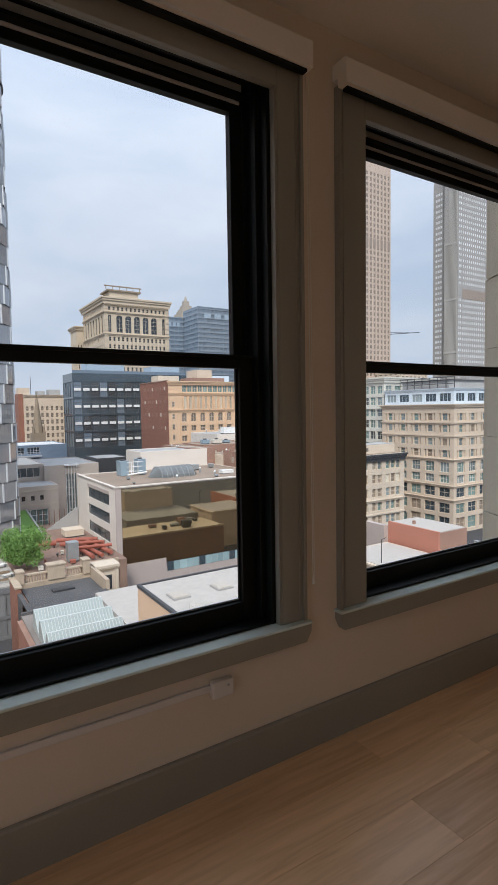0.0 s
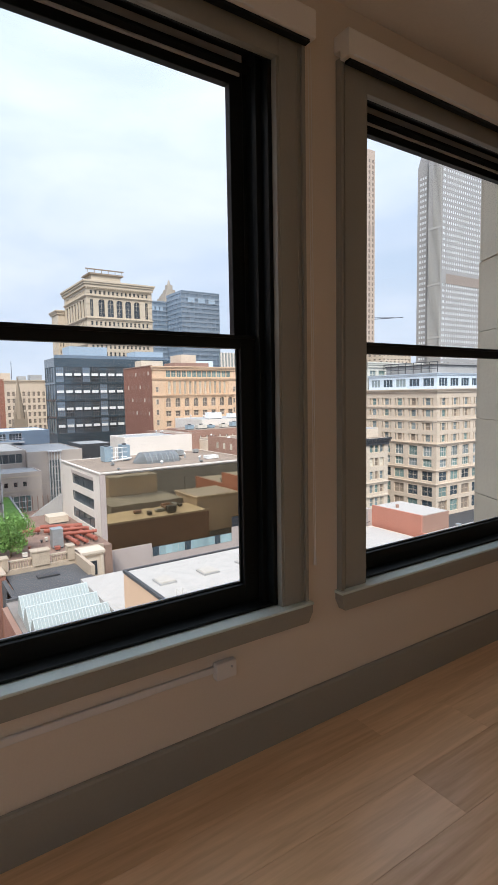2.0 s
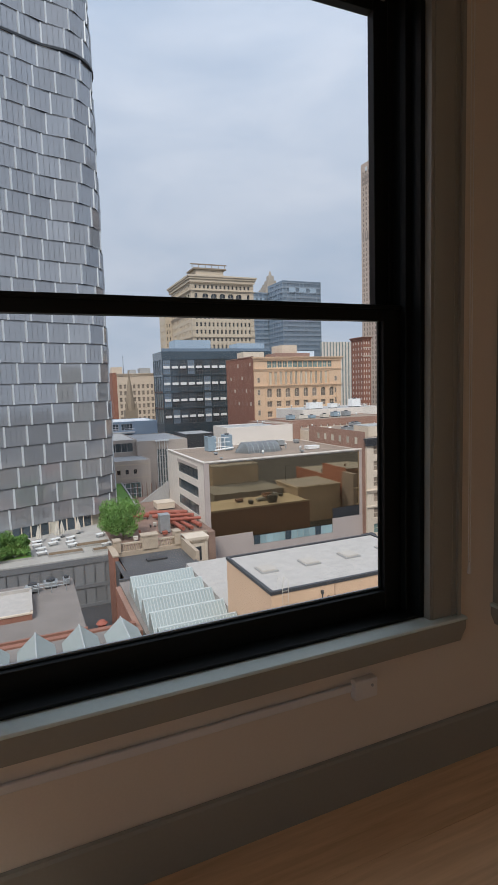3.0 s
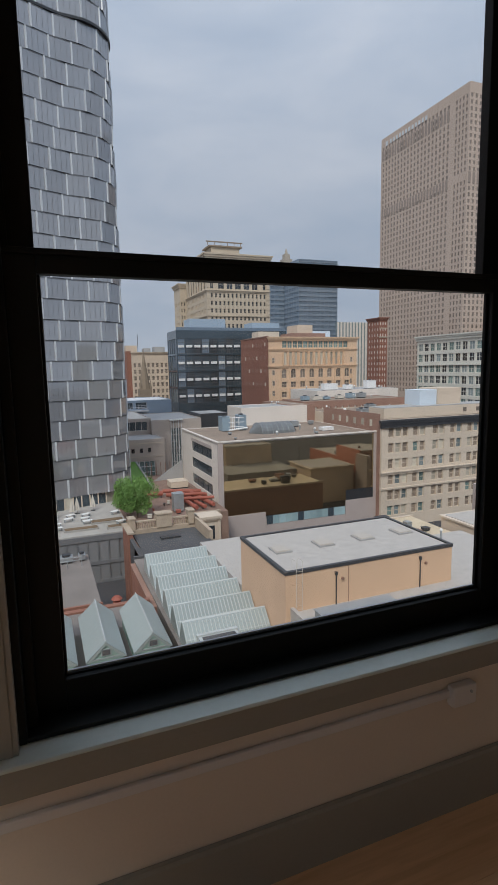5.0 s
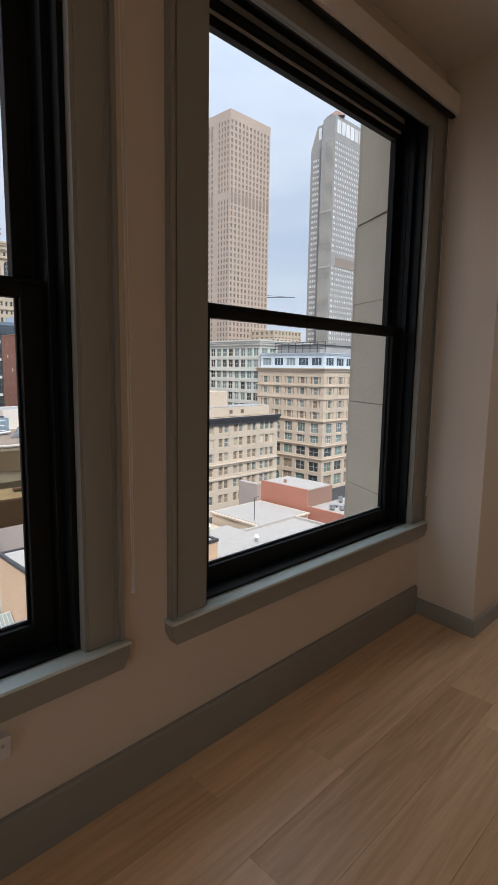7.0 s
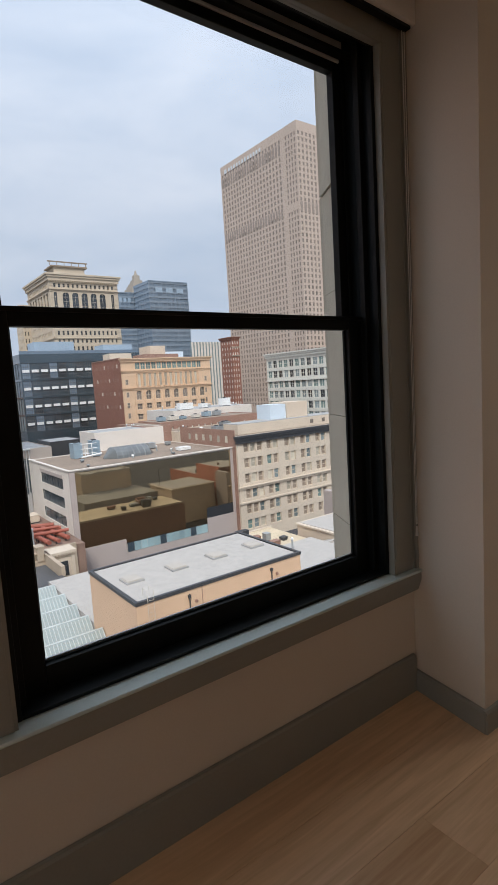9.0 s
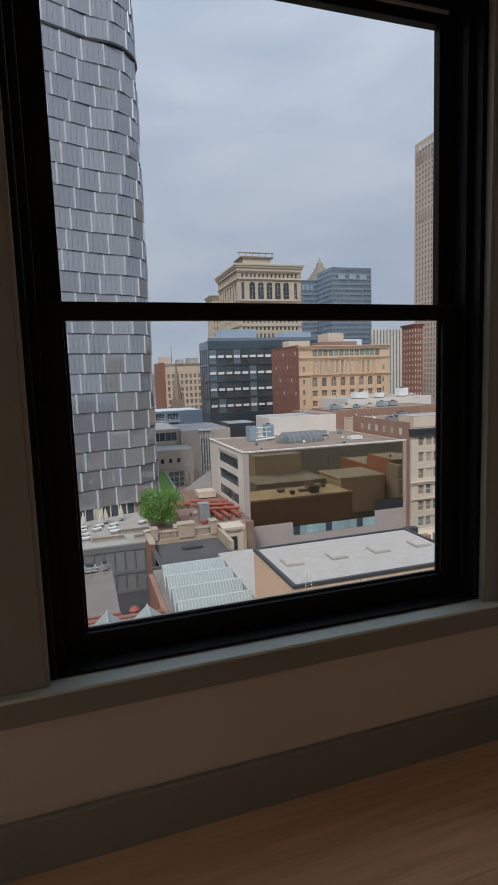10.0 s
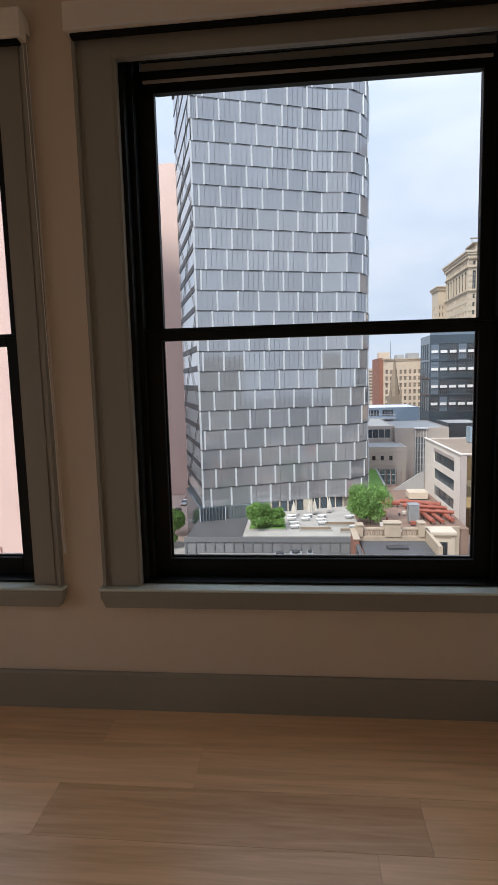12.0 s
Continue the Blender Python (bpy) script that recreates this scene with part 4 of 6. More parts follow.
# old brick block with balustrade
OLDSTONE = mat("weathered_brown_stone", (0.43, 0.35, 0.27), 0.9, var=0.18, scale=0.8, fine=6)
old = thing("balustraded_block", "old brick block with a dark roof and stone balustrade", "building", (14, 70, GROUND))
box_part("wall", 9.2, 19.4, 66.9, 75.4, GROUND, -22.3, BROWNBRICK, old)
box_part("roof", 9.7, 18.9, 67.3, 74, -22.3, -22.1, TARROOF, old)
box_part("roof_edge", 9.2, 19.4, 66.7, 67.2, -22.8, -21.95, TARROOF, old)
box_part("hatch", 13.0, 15.8, 70, 71.2, -22.1, -21.85, DARKMETAL, old)
box_part("left_wall", 8.5, 9.2, 70.5, 75.6, GROUND, -20.9, REDBRICK, old)
box_part("left_wall_cap", 8.4, 9.3, 70.4, 75.7, -20.9, -20.7, OLDSTONE, old)
box_part("side_edge", 8.7, 9.2, 58.0, 70.5, GROUND, -21.5, TARROOF, old)
box_part("right_wall", 19.0, 19.5, 66.8, 75.6, -22.4, -20.6, OLDSTONE, old)
box_part("gatehouse", 19.5, 22.9, 73.5, 76, GROUND, -21.0, OFFICE, old)
box_part("gatehouse_cornice", 19.3, 23.1, 73.2, 76.2, -20.95, -20.6, OFFICE, old)
box_part("gatehouse_frieze", 19.4, 23.0, 73.35, 76.1, -21.4, -20.95, OLDSTONE, old)
for i in range(9):
    box_part("dentil", 19.5 + i * 0.4, 19.7 + i * 0.4, 73.22, 73.35, -21.15, -20.95, OFFICE, old)
for x in (19.6, 22.4):
    box_part("pilaster", x, x + 0.4, 73.38, 73.5, -26, -21.4, OFFICE, old)
box_part("gatehouse_window", 20.5, 21.9, 73.44, 73.5, -24.2, -22.1, DARKGLASS, old)
for a, b in ((20.35, 20.5), (21.9, 22.05)):
    box_part("window_surround", a, b, 73.4, 73.5, -24.3, -22.0, OFFICE, old)
box_part("parapet", 9.2, 19.0, 74.2, 75.4, -22.3, -21.5, OLDSTONE, old)
for x, w_, h_ in ((9.2, 0.9, 1.6), (13.2, 2.3, 1.9), (18.0, 0.9, 1.9)):
    box_part("pedestal", x, x + w_, 74.0, 75.5, -21.5, -21.5 + h_, OLDSTONE, old)
    box_part("pedestal_cap", x - 0.12, x + w_ + 0.12, 73.9, 75.6, -21.5 + h_, -21.32 + h_, OLDSTONE, old)
for i in range(22):
    x = 10.4 + i * 0.35
    if not 12.9 < x < 15.8:
        Geo().tube((x, 74.7, -21.5), (x, 74.7, -21.05), 0.09, 0.14, n=8).tube((x, 74.7, -21.05), (x, 74.7, -20.55), 0.14, 0.07, n=8).put("baluster", OLDSTONE, old)
box_part("handrail", 10.0, 18.2, 74.4, 75.0, -20.55, -20.35, OLDSTONE, old)

# mechanical yard behind the balustrade with red pipes and turf
yard = tagged(Geo().box(12.5, 23.5, 75.5, 135, GROUND, -26.0).box(23.5, 31.2, 94, 135, GROUND, -26.0).put("yard_roof", mat("rusty_brown_roof", (0.25, 0.165, 0.13), 0.95, var=0.3, scale=0.35, fine=5)), "brown roof of a mechanical yard", "roof", kind="structure")
for i, (a, b, r) in enumerate((((17.5, 111, -25.0), (22.0, 110, -25.0), 0.5), ((22.4, 112, -25.0), (30, 108.5, -25.0), 0.42), ((22.5, 109, -25.2), (30.5, 105.5, -25.2), 0.42), ((24, 108, -24.8), (25.5, 96, -25.2), 0.4), ((25.6, 108, -24.9), (27.2, 96, -25.2), 0.36), ((27.4, 107, -24.8), (29.2, 97, -25.2), 0.4), ((24.2, 101, -24.4), (30.2, 99.6, -24.4), 0.3), ((23.2, 104.5, -24.3), (29.4, 103, -24.3), 0.28))):
    p_ = thing("duct_pipe", "rust red round duct on the yard roof", "duct", (*a[:2], -26), "red ducts")
    Geo().tube(a, b, r, n=14).put("pipe", RUST, p_)
    for f_ in (0.1, 0.5, 0.9):
        c = Vector(a).lerp(Vector(b), f_)
        d = (Vector(b) - Vector(a)).normalized() * 0.12
        Geo().tube(c - d, c + d, r * 1.15, n=14).put("flange", RUST, p_)
        box_part("support", c.x - 0.1, c.x + 0.1, c.y - 0.1, c.y + 0.1, -26, c.z - r * 0.6, DARKMETAL, p_)
box_part("yard_front", 23.5, 29.5, 93.6, 94, GROUND, -25.5, OLDSTONE, yard)
random.seed(71)
for i in range(14):
    x, y = random.uniform(14.5, 23), random.uniform(84, 106)
    w_ = random.uniform(0.3, 0.9)
    unit("small weathered plant box on the yard roof", x, x + w_, y, y + w_, -26, -26 + random.uniform(0.4, 1.1), random.choice((GALV, RUST, CANVAS, DARKMETAL)))
rampw = thing("ramp_wall", "grey concrete stair wall with a sloping top", "wall", (28, 128, -26))
rg_ = Geo()
for dy in (0, 0.4):
    rg_.poly([(23.8, 128 + dy, -26), (31.1, 128 + dy, -26), (31.1, 128 + dy, -21.2)])
rg_.poly([(23.8, 128, -26), (31.2, 128, -21.2), (31.2, 128.4, -21.2), (23.8, 128.4, -26)])
rg_.put("slope", GREYROOF, rampw)
for i in range(6):
    Geo().tube((23 + i * 1.2, 133, -26), (23 + i * 1.2, 133, -22.2), 0.09, n=6).put("rail_post", BROWNBRICK, rampw)
unit("tall galvanised rooftop unit among red ducts", 21.3, 23.2, 97, 99, -26, -22.4)
unit("low pale plant box with a red top", 25.4, 29.5, 117, 121, -26, -24.4, OFFICE)
turf = Geo()
tq = [(16.8, 120, -25.6), (21.4, 120, -25.6), (21.0, 139, -22.6), (17.6, 139, -22.6)]
turf.poly(tq).poly([(x, y, -26) for x, y, z in reversed(tq)])
for i in range(4):
    j = (i + 1) % 4
    turf.poly([tq[i], tq[j], (*tq[j][:2], -26), (*tq[i][:2], -26)])
tagged(turf.put("turf_slope", GRASS), "bright green sloping turf roof", "lawn", kind="structure")
Geo().poly([(21.4, 120, -25.4), (21.8, 120, -25.4), (21.4, 139, -22.4), (21.0, 139, -22.4)]).poly([(21.8, 120, -26), (21.8, 120, -25.4), (21.4, 139, -22.4), (21.4, 139, -26)]).poly([(21.4, 119.98, -26), (21.8, 119.98, -26), (21.8, 119.98, -25.4), (21.4, 119.98, -25.4)]).put("turf_kerb", GREYROOF, yard)


# white office with a bronze mirror front
wo = House("white panelled office with a bronze mirrored glass front", 31.3, 69.2, 100, 128.5, -13.5, WHITEPANEL, GRAVEL, skin=0.3)
wo.face("side", [(-17.6, -15.3), (-21.4, -19.1), (-25.2, -22.9), (-29.0, -26.7)], [(104.0, 119.5)], SLATEGLASS, TOWERJOINT, mull=3, rails=0)
wo.face("front", [], [])
wo.done()
mf = wo.ob
fg = Geo().box(32.4, 68.5, 99.86, 99.99, -30.0, -13.8); fg.put("mirror_front_backing", TOWERJOINT, mf)
random.seed(8)
pane_me = Geo().box(0, 1.793, 0, 0.05, 0, 1.768).mesh("mirror_pane", BRONZEGLASS)
for r in range(9):
    for c in range(20):
        x, z = 32.45 + c * 1.801, -29.75 + r * 1.775
        if z < -27.0 and x > 60:
            continue
        ob = new("mirror_pane", pane_me)
        ob.matrix_basis = pose(x, 99.80, z, random.uniform(-0.07, 0.07), 0, random.uniform(-0.07, 0.07))
        hang(ob, mf)
box_part("front_spandrel", 32.4, 41.6, 99.7, 99.98, GROUND, -28.9, MAUVE, mf)
box_part("front_spandrel", 41.6, 61.2, 99.72, 99.98, GROUND, -31.8, MAUVE, mf)
box_part("front_spandrel", 61.2, 68.5, 99.7, 99.98, GROUND, -28.6, MAUVE, mf)
box_part("corner_pier", 31.28, 32.4, 99.72, 100, GROUND, -13.5, MAUVE, mf)
box_part("corner_pier", 68.5, 69.3, 99.72, 100, GROUND, -13.5, MAUVE, mf)
for c in range(13):
    box_part("low_pane", 41.8 + c * 1.49, 43.24 + c * 1.49, 99.75, 99.79, -31.75, -29.9, mat("aqua_glass", (0.30, 0.42, 0.45), 0.15, var=0.2, rand=0.3, scale=0.3) if c % 5 else SLATEGLASS, mf)
dome = thing("dome_skylight", "ribbed grey glass barrel skylight on the roof", "skylight", (49, 113, -13.8))
dg = Geo()
for i in range(10):
    a0, a1 = math.pi * i / 10, math.pi * (i + 1) / 10
    for x0_, x1_, s0, s1 in ((43.4, 45.4, 0.15, 1), (45.4, 53.4, 1, 1), (53.4, 55.4, 1, 0.15)):
        dg.poly([(x0_, 113 - 3.4 * s0 * math.cos(a0), -13.8 + 2.5 * s0 * math.sin(a0)), (x1_, 113 - 3.4 * s1 * math.cos(a0), -13.8 + 2.5 * s1 * math.sin(a0)), (x1_, 113 - 3.4 * s1 * math.cos(a1), -13.8 + 2.5 * s1 * math.sin(a1)), (x0_, 113 - 3.4 * s0 * math.cos(a1), -13.8 + 2.5 * s0 * math.sin(a1))])
dg.put("glazing", mat("hazy_skylight_glazing", (0.15, 0.16, 0.165), 0.25, var=0.25, scale=0.4), dome)
for k in range(7):
    x = 45.4 + k * 1.333
    rg = Geo()
    for i in range(10):
        a0, a1 = math.pi * i / 10, math.pi * (i + 1) / 10
        rg.tube((x, 113 - 3.45 * math.cos(a0), -13.8 + 2.55 * math.sin(a0)), (x, 113 - 3.45 * math.cos(a1), -13.8 + 2.55 * math.sin(a1)), 0.035, n=5)
    rg.put("rib", GALV, dome)
COOLING = mat("blue_grey_cooling_tower", (0.30, 0.39, 0.46), 0.5, metal=0.2, var=0.15, scale=0.6)
unit("blue-grey cooling tower on the roof", 38.9, 40.9, 119, 122, -13.8, -10.2, COOLING, 1, "cooling_tower")
unit("blue-grey cooling tower on the roof", 43.3, 45.1, 119, 122, -13.8, -10.0, COOLING, 1, "cooling_tower")
unit("small white rooftop unit", 60, 63, 108, 110, -13.8, -12.9, WHITEPAINT)
ctf = thing("pipe_frame", "white open pipe frame between cooling towers", "pipe rack", (43.4, 118.5, -13.8))
for x in (41.3, 42.9):
    for z_ in (118.4, 121.6):
        Geo().tube((x, z_, -13.8), (x, z_, -10.4), 0.09, n=6).put("post", WHITEPAINT, ctf)
for z_ in (-12.6, -11.5, -10.4):
    Geo().tube((40.3, 118.4, z_), (44.1, 118.4, z_), 0.09, n=6).put("rail", WHITEPAINT, ctf)
Geo().tube((40.1, 117.8, -13.3), (44.9, 117.8, -12.9), 0.2, n=8).put("pipe", WHITEPAINT, ctf)
for x, y, w_ in ((36.5, 104, 0.5), (56, 104, 0.6), (57.5, 119, 1.8), (64, 122, 1.2), (38, 112, 0.7)):
    unit("small grey box on the gravel roof", x, x + w_, y, y + w_, -13.66, -13.66 + w_ * 0.8)
box_part("front_coping", 31.1, 69.4, 99.6, 100.2, -13.5, -13.25, WHITEPANEL, mf)
box_part("side_coping", 31.05, 31.6, 100.2, 128.5, -13.5, -13.25, WHITEPANEL, mf)
box_part("sloped_reveal", 31.22, 31.3, 104.0, 119.5, -15.3, -14.6, MAUVE, mf)
# block hidden from direct view, added to give the mirror panes a pale band
al = thing("alley_block", "low brown brick block with a pale tan roof, added for the mirror front's reflection", "building", (51, 76, GROUND))
box_part("wall", 37, 65.4, 70, 82, GROUND, -28.3, BROWNBRICK, al)
box_part("roof", 37.3, 65.1, 70.3, 81.7, -28.3, -28.15, mat("tan_roof_membrane", (0.60, 0.50, 0.36), 0.9, var=0.15, scale=0.3, fine=4), al)
box_part("coping", 36.9, 65.5, 81.7, 82.1, -28.3, -27.9, OFFICE, al)

random.seed(83)
for i in range(9):
    x, y = random.uniform(38, 62), random.uniform(71, 79)
    unit("dark plant box on the tan alley roof", x, x + random.uniform(0.8, 2.6), y, y + 1.2, -28.15, -28.15 + random.uniform(0.5, 1.8), random.choice((DARKMETAL, GALV, BROWNBRICK)))

# buff office with a dark cornice
random.seed(52)
of = House("buff terracotta office building with a dark cornice", 69.4, 110.7, 98, 135, -10.8, OFFICE, GRAVEL, skin=0.4)
of_cols = []
for c0, n_ in ((71.2, 3), (78.0, 2), (83.6, 2), (88.8, 2), (94.0, 2), (99.0, 2), (104.0, 3)):
    of_cols += [(c0 + i * 1.95, c0 + i * 1.95 + 1.5) for i in range(n_)]
of.face("front", levels(-33.6, 6, 3.65, 2.25, 0.6), of_cols, (BLUEGLASS, BROWNBLIND, TEALGLASS, BROWNBLIND, BLINDS), OFFICE, bar=0.1)
of.face("side", [], [])
of.band("front", -12.6, -10.8, 0.9, DARKMETAL)
of.band("front", -23.4, -22.7, 0.5)
of.band("front", -26.8, -26.4, 0.3)
of.done()
box_part("brick_flank", 69.25, 69.4, 98.6, 124, GROUND, -9.4, BROWNBRICK, of.ob)
for i in range(6):
    box_part("flank_window", 69.2, 69.25, 101.5 + i * 3.4, 102.5 + i * 3.4, -12.4, -10.9, BLINDS, of.ob)
box_part("attic", 72.0, 110.5, 101, 107, -10.9, -8.5, OFFICE, of.ob)
box_part("attic_roof", 72.1, 110.4, 101.1, 106.9, -8.5, -8.35, GREYROOF, of.ob)
for x in (95.2, 99.4):
    box_part("attic_window", x, x + 1.1, 100.93, 101, -10.2, -9.2, BANKGLASS, of.ob)
box_part("penthouse", 89.2, 96.2, 103, 110, -8.4, -4.4, BEIGE, of.ob)
box_part("tank_house", 84.0, 89.1, 103.4, 109, -8.4, -4.7, PALEBLUE, of.ob)

# brick roofscape behind the white office
bm_ = House("low brown brick building with rooftop plant", 62.5, 69.2, 129.2, 150, -8.9, BROWNBRICK, GRAVEL)
bm_.face("front", [], []).face("side", [], []).done()
b2 = House("brown brick party wall with small windows", 69.3, 104, 135.5, 150, -8.6, BROWNBRICK, GRAVEL)
b2.face("front", [(-11.6, -10.3)], even(9, 20, 0.3, 70), WHITEPANEL, None)
b2.face("side", [], []).done()
pt = House("cream stucco rooftop block", 47.6, 66.6, 129.0, 140, -9.0, WHITEPANEL, GREYROOF, name="rooftop_block")
pt.face("front", [], []).face("side", [], []).done()
w2 = House("white painted rooftop block with plant", 82, 113, 150.5, 170, -6.4, WHITEPANEL, GREYROOF, name="rooftop_block")
w2.face("front", [], []).face("side", [], []).done()
random.seed(3)
for x, y in ((72, 141), (75.5, 141), (80, 142), (84.5, 142), (89, 143), (93, 143)):
    unit("grey rooftop air-conditioning unit", x, x + random.uniform(1.8, 3.2), y, y + 2, -8.8, -8.8 + random.uniform(0.9, 1.7), random.choice((GALV, COOLING, CANVAS)), 1)

def roof_vent(x, y, z, h, r):
    t = thing("roof_vent", "small metal roof vent pipe with a cap", "roof vent", (x, y, z), "roof vents")
    Geo().tube((x, y, z), (x, y, z + h), r * 0.6, n=10).put("pipe", GALV, t)
    Geo().tube((x, y, z + h), (x, y, z + h + r), r, r * 0.5, n=10).put("cap", WHITEPAINT, t)


random.seed(41)
for x0_, x1_, y0_, y1_, z_, n_ in ((38, 64, 103, 122, -13.66, 5), (72, 108, 108, 133, -10.96, 12), (50, 65, 130, 139, -9.16, 3), (84, 111, 151, 168, -6.56, 12), (31, 40, 34, 43, -16.9, 2), (71, 102, 137, 149, -8.76, 6)):
    for _ in range(n_):
        roof_vent(random.uniform(x0_, x1_), random.uniform(y0_, y1_), z_, random.uniform(0.4, 1.3), random.uniform(0.12, 0.35))
for x, y, w_, h_ in ((73, 112, 3.2, 1.6), (78, 116, 2.4, 2.2), (82, 114, 4.0, 1.5), (97, 112, 3, 1.8), (102, 116, 2.5, 1.4)):
    unit("grey rooftop air-conditioning unit", x, x + w_, y, y + 2.2, -10.96, -10.96 + h_, GALV, 2)
for x, y, w_, h_ in ((86, 153, 5, 2.2), (95, 154, 2.4, 1.6), (104, 155, 3.5, 2.8)):
    unit("pale rooftop air-conditioning unit", x, x + w_, y, y + 2.5, -6.56, -6.56 + h_, WHITEPAINT, 1)

# golden building with colonnade and arches
og = House("golden brick building with colonnade, arches and red brick side", 82.6, 121.9, 190, 220, 13.0, ORANGE, GREYROOF, skin=0.5)
oc = [(88.0 + i * 4.08, 88.0 + i * 4.08 + 2.2) for i in range(8)]
og.face("front", [(-10.6, -8.4), (-6.6, -4.4), (-2.9, 0.6)], oc, BANKGLASS, OFFICE, mull=1, arches=[(-2.9, 0.6)], hi=1.6)
og.face("front", [(2.1, 7.2)], [(88.9 + i * 2.3, 90.3 + i * 2.3) for i in range(12)], BLINDS, OFFICE, mull=1, rails=2, lo=1.6, hi=8.0)
og.face("front", [(8.8, 11.4)], [(88.3 + i * 2.3, 90.3 + i * 2.3) for i in range(13)], TEALGLASS, OFFICE, mull=1, rails=1, lo=8.0)
og.band("front", 11.6, 13.0, 1.0); og.band("front", 7.6, 8.4, 0.5); og.band("front", 1.0, 1.8, 0.6)
for i in range(13):
    x = 88.6 + i * 2.3
    Geo().tube((x, 189.6, 2.1), (x, 189.6, 7.3), 0.3, 0.25, n=10).put("column", ORANGE, og.ob)
for x in (84.4, 119.6):
    for z in (-9.8, -5.8, -1.8, 3.0):
        ob = new("window", window_mesh("side_window", 1.1, 2.0, BANKGLASS, OFFICE)); ob.matrix_basis = pose(x, 189.93, z); hang(ob, og.ob)
og.face("side", [], [])
og.done()
box_part("brick_side", 82.45, 82.6, 190.6, 220, GROUND, 13.0, REDBRICK, og.ob)
for r in range(4):
    for c in range(6):
        box_part("side_window_shutter", 82.38, 82.45, 193 + c * 4.2, 194.1 + c * 4.2, 9.6 - r * 5.2, 11.0 - r * 5.2, BROWNBRICK if (r + c) % 3 else OFFICE, og.ob)
box_part("brick_coping", 82.3, 82.75, 190.4, 220.2, 13.0, 13.4, BROWNBRICK, og.ob)
for i in range(9):
    box_part("arch_panel", 87.2 + i * 4.08, 87.75 + i * 4.08, 189.75, 190, -10.9, 1.2, ORANGE, og.ob)
box_part("roof_house", 100, 107, 200, 210, 13, 18.5, BEIGE, og.ob)
box_part("roof_house", 96, 112, 198, 208, 13, 15, BROWNBRICK, og.ob)
box_part("roof_house", 84.5, 94, 205, 212, 13, 16, OFFICE, og.ob)
box_part("roof_house", 110, 120, 208, 215, 13, 16.6, PALEBLUE, og.ob)

# dark glass office
dk = House("dark glass office block with rows of white panels", 59.9, 116, 245, 263, 19.2, SLATEGLASS, GREYROOF, skin=0.3, core=TOWERJOINT)
dk.face("front", levels(-15.0, 4, 7.75, 6.9, 0.2), even(14, 55.6, 0.9, 60.2), (SLATEGLASS, DARKGLASS, SLATEGLASS, FARBLUE), TOWERMULL, mull=3, rails=3, bar=0.14)
dk.face("side", levels(-15.0, 4, 7.75, 6.9, 0.2), even(4, 17, 0.9, 245.6), (BLUEGLASS, FARBLUE), TOWERMULL, mull=2, rails=3)
dk.done()
for r in range(4):
    for c in range(14):
        x, z = 60.2 + c * 3.97 + 0.4, -15.2 + r * 7.75 + 3.2
        box_part("white_panel", x, x + 2.9, 244.8, 245, z, z + 1.2, WHITEPAINT, dk.ob)
box_part("glass_parapet", 60.0, 115.9, 245.1, 245.3, 19.2, 20.6, FARBLUE, dk.ob)
box_part("roof_plant", 68, 86, 250, 261, 19, 25, SKYBLUE, dk.ob)
box_part("roof_plant", 100, 115, 250, 261, 19, 23.5, SKYBLUE, dk.ob)

# cream hotel with arched top storey
ht = House("tall cream brick hotel with arched top windows and deep cornice", 89.6, 127.3, 290, 333, 61.5, HOTEL, GREYROOF, skin=0.6)
hc = even(14, 37.7, 0.5, 89.6, 1.6)
lv = levels(-10, 13, 4.15, 2.3, 0.8)
ac = [(91.6, 93.4)] + [(96.2 + i * 5.1, 99.8 + i * 5.1) for i in range(5)] + [(123.4, 125.2)]
hs, asd = even(13, 42, 0.5, 290.6, 2.0), even(7, 42, 0.6, 290.6, 2.0)
ht.face("front", lv, hc, DARKGLASS, HOTEL, hi=44.6); ht.face("side", lv, hs, DARKGLASS, HOTEL, hi=44.6)
ht.face("front", [(45.4, 54.8)], ac, DARKGLASS, HOTEL, mull=1, rails=3, arches=[(45.4, 54.8)], lo=44.6, hi=56)
ht.face("side", [(45.4, 54.8)], asd, DARKGLASS, HOTEL, mull=1, rails=3, arches=[(45.4, 54.8)], lo=44.6, hi=56)
ht.face("front", [(57.4, 59.4)], hc, DARKGLASS, HOTEL, lo=56); ht.face("side", [(57.4, 59.4)], hs, DARKGLASS, HOTEL, lo=56)
for side in ("front", "side"):
    ht.band(side, 60.8, 64.4, 1.9); ht.band(side, 55.6, 56.4, 0.8); ht.band(side, 43.6, 44.6, 0.8); ht.band(side, 30, 30.6, 0.5)
ht.done()
for i in range(30):
    box_part("cornice_bracket", 89.3 + i * 1.29, 89.8 + i * 1.29, 288.9, 290, 60.0, 61.2, HOTEL, ht.ob)
hw = House("lower wing of the cream brick hotel", 85.4, 89.5, 333.5, 348, 54, HOTEL, None, skin=0.5, name="hotel_wing")
hw.face("front", lv, even(2, 3.5, 0.4, 85.7), DARKGLASS, HOTEL); hw.face("side", lv, even(4, 13, 0.4, 334.2), DARKGLASS, HOTEL)
hw.band("front", 51.6, 54, 1.4); hw.band("side", 51.6, 54, 1.4); hw.done()
for x in (89.4, 125.4):
    for z in range(31, 60, 3):
        box_part("quoin", x, x + (1.6 if z % 2 else 2.0), 289.75, 290, z, z + 1.5, HOTEL, ht.ob)
box_part("penthouse", 96, 113, 300, 312, 61, 70, HOTEL, ht.ob)
box_part("penthouse_band", 95.6, 113.4, 299.6, 312.4, 66.5, 67.2, OFFICE, ht.ob)
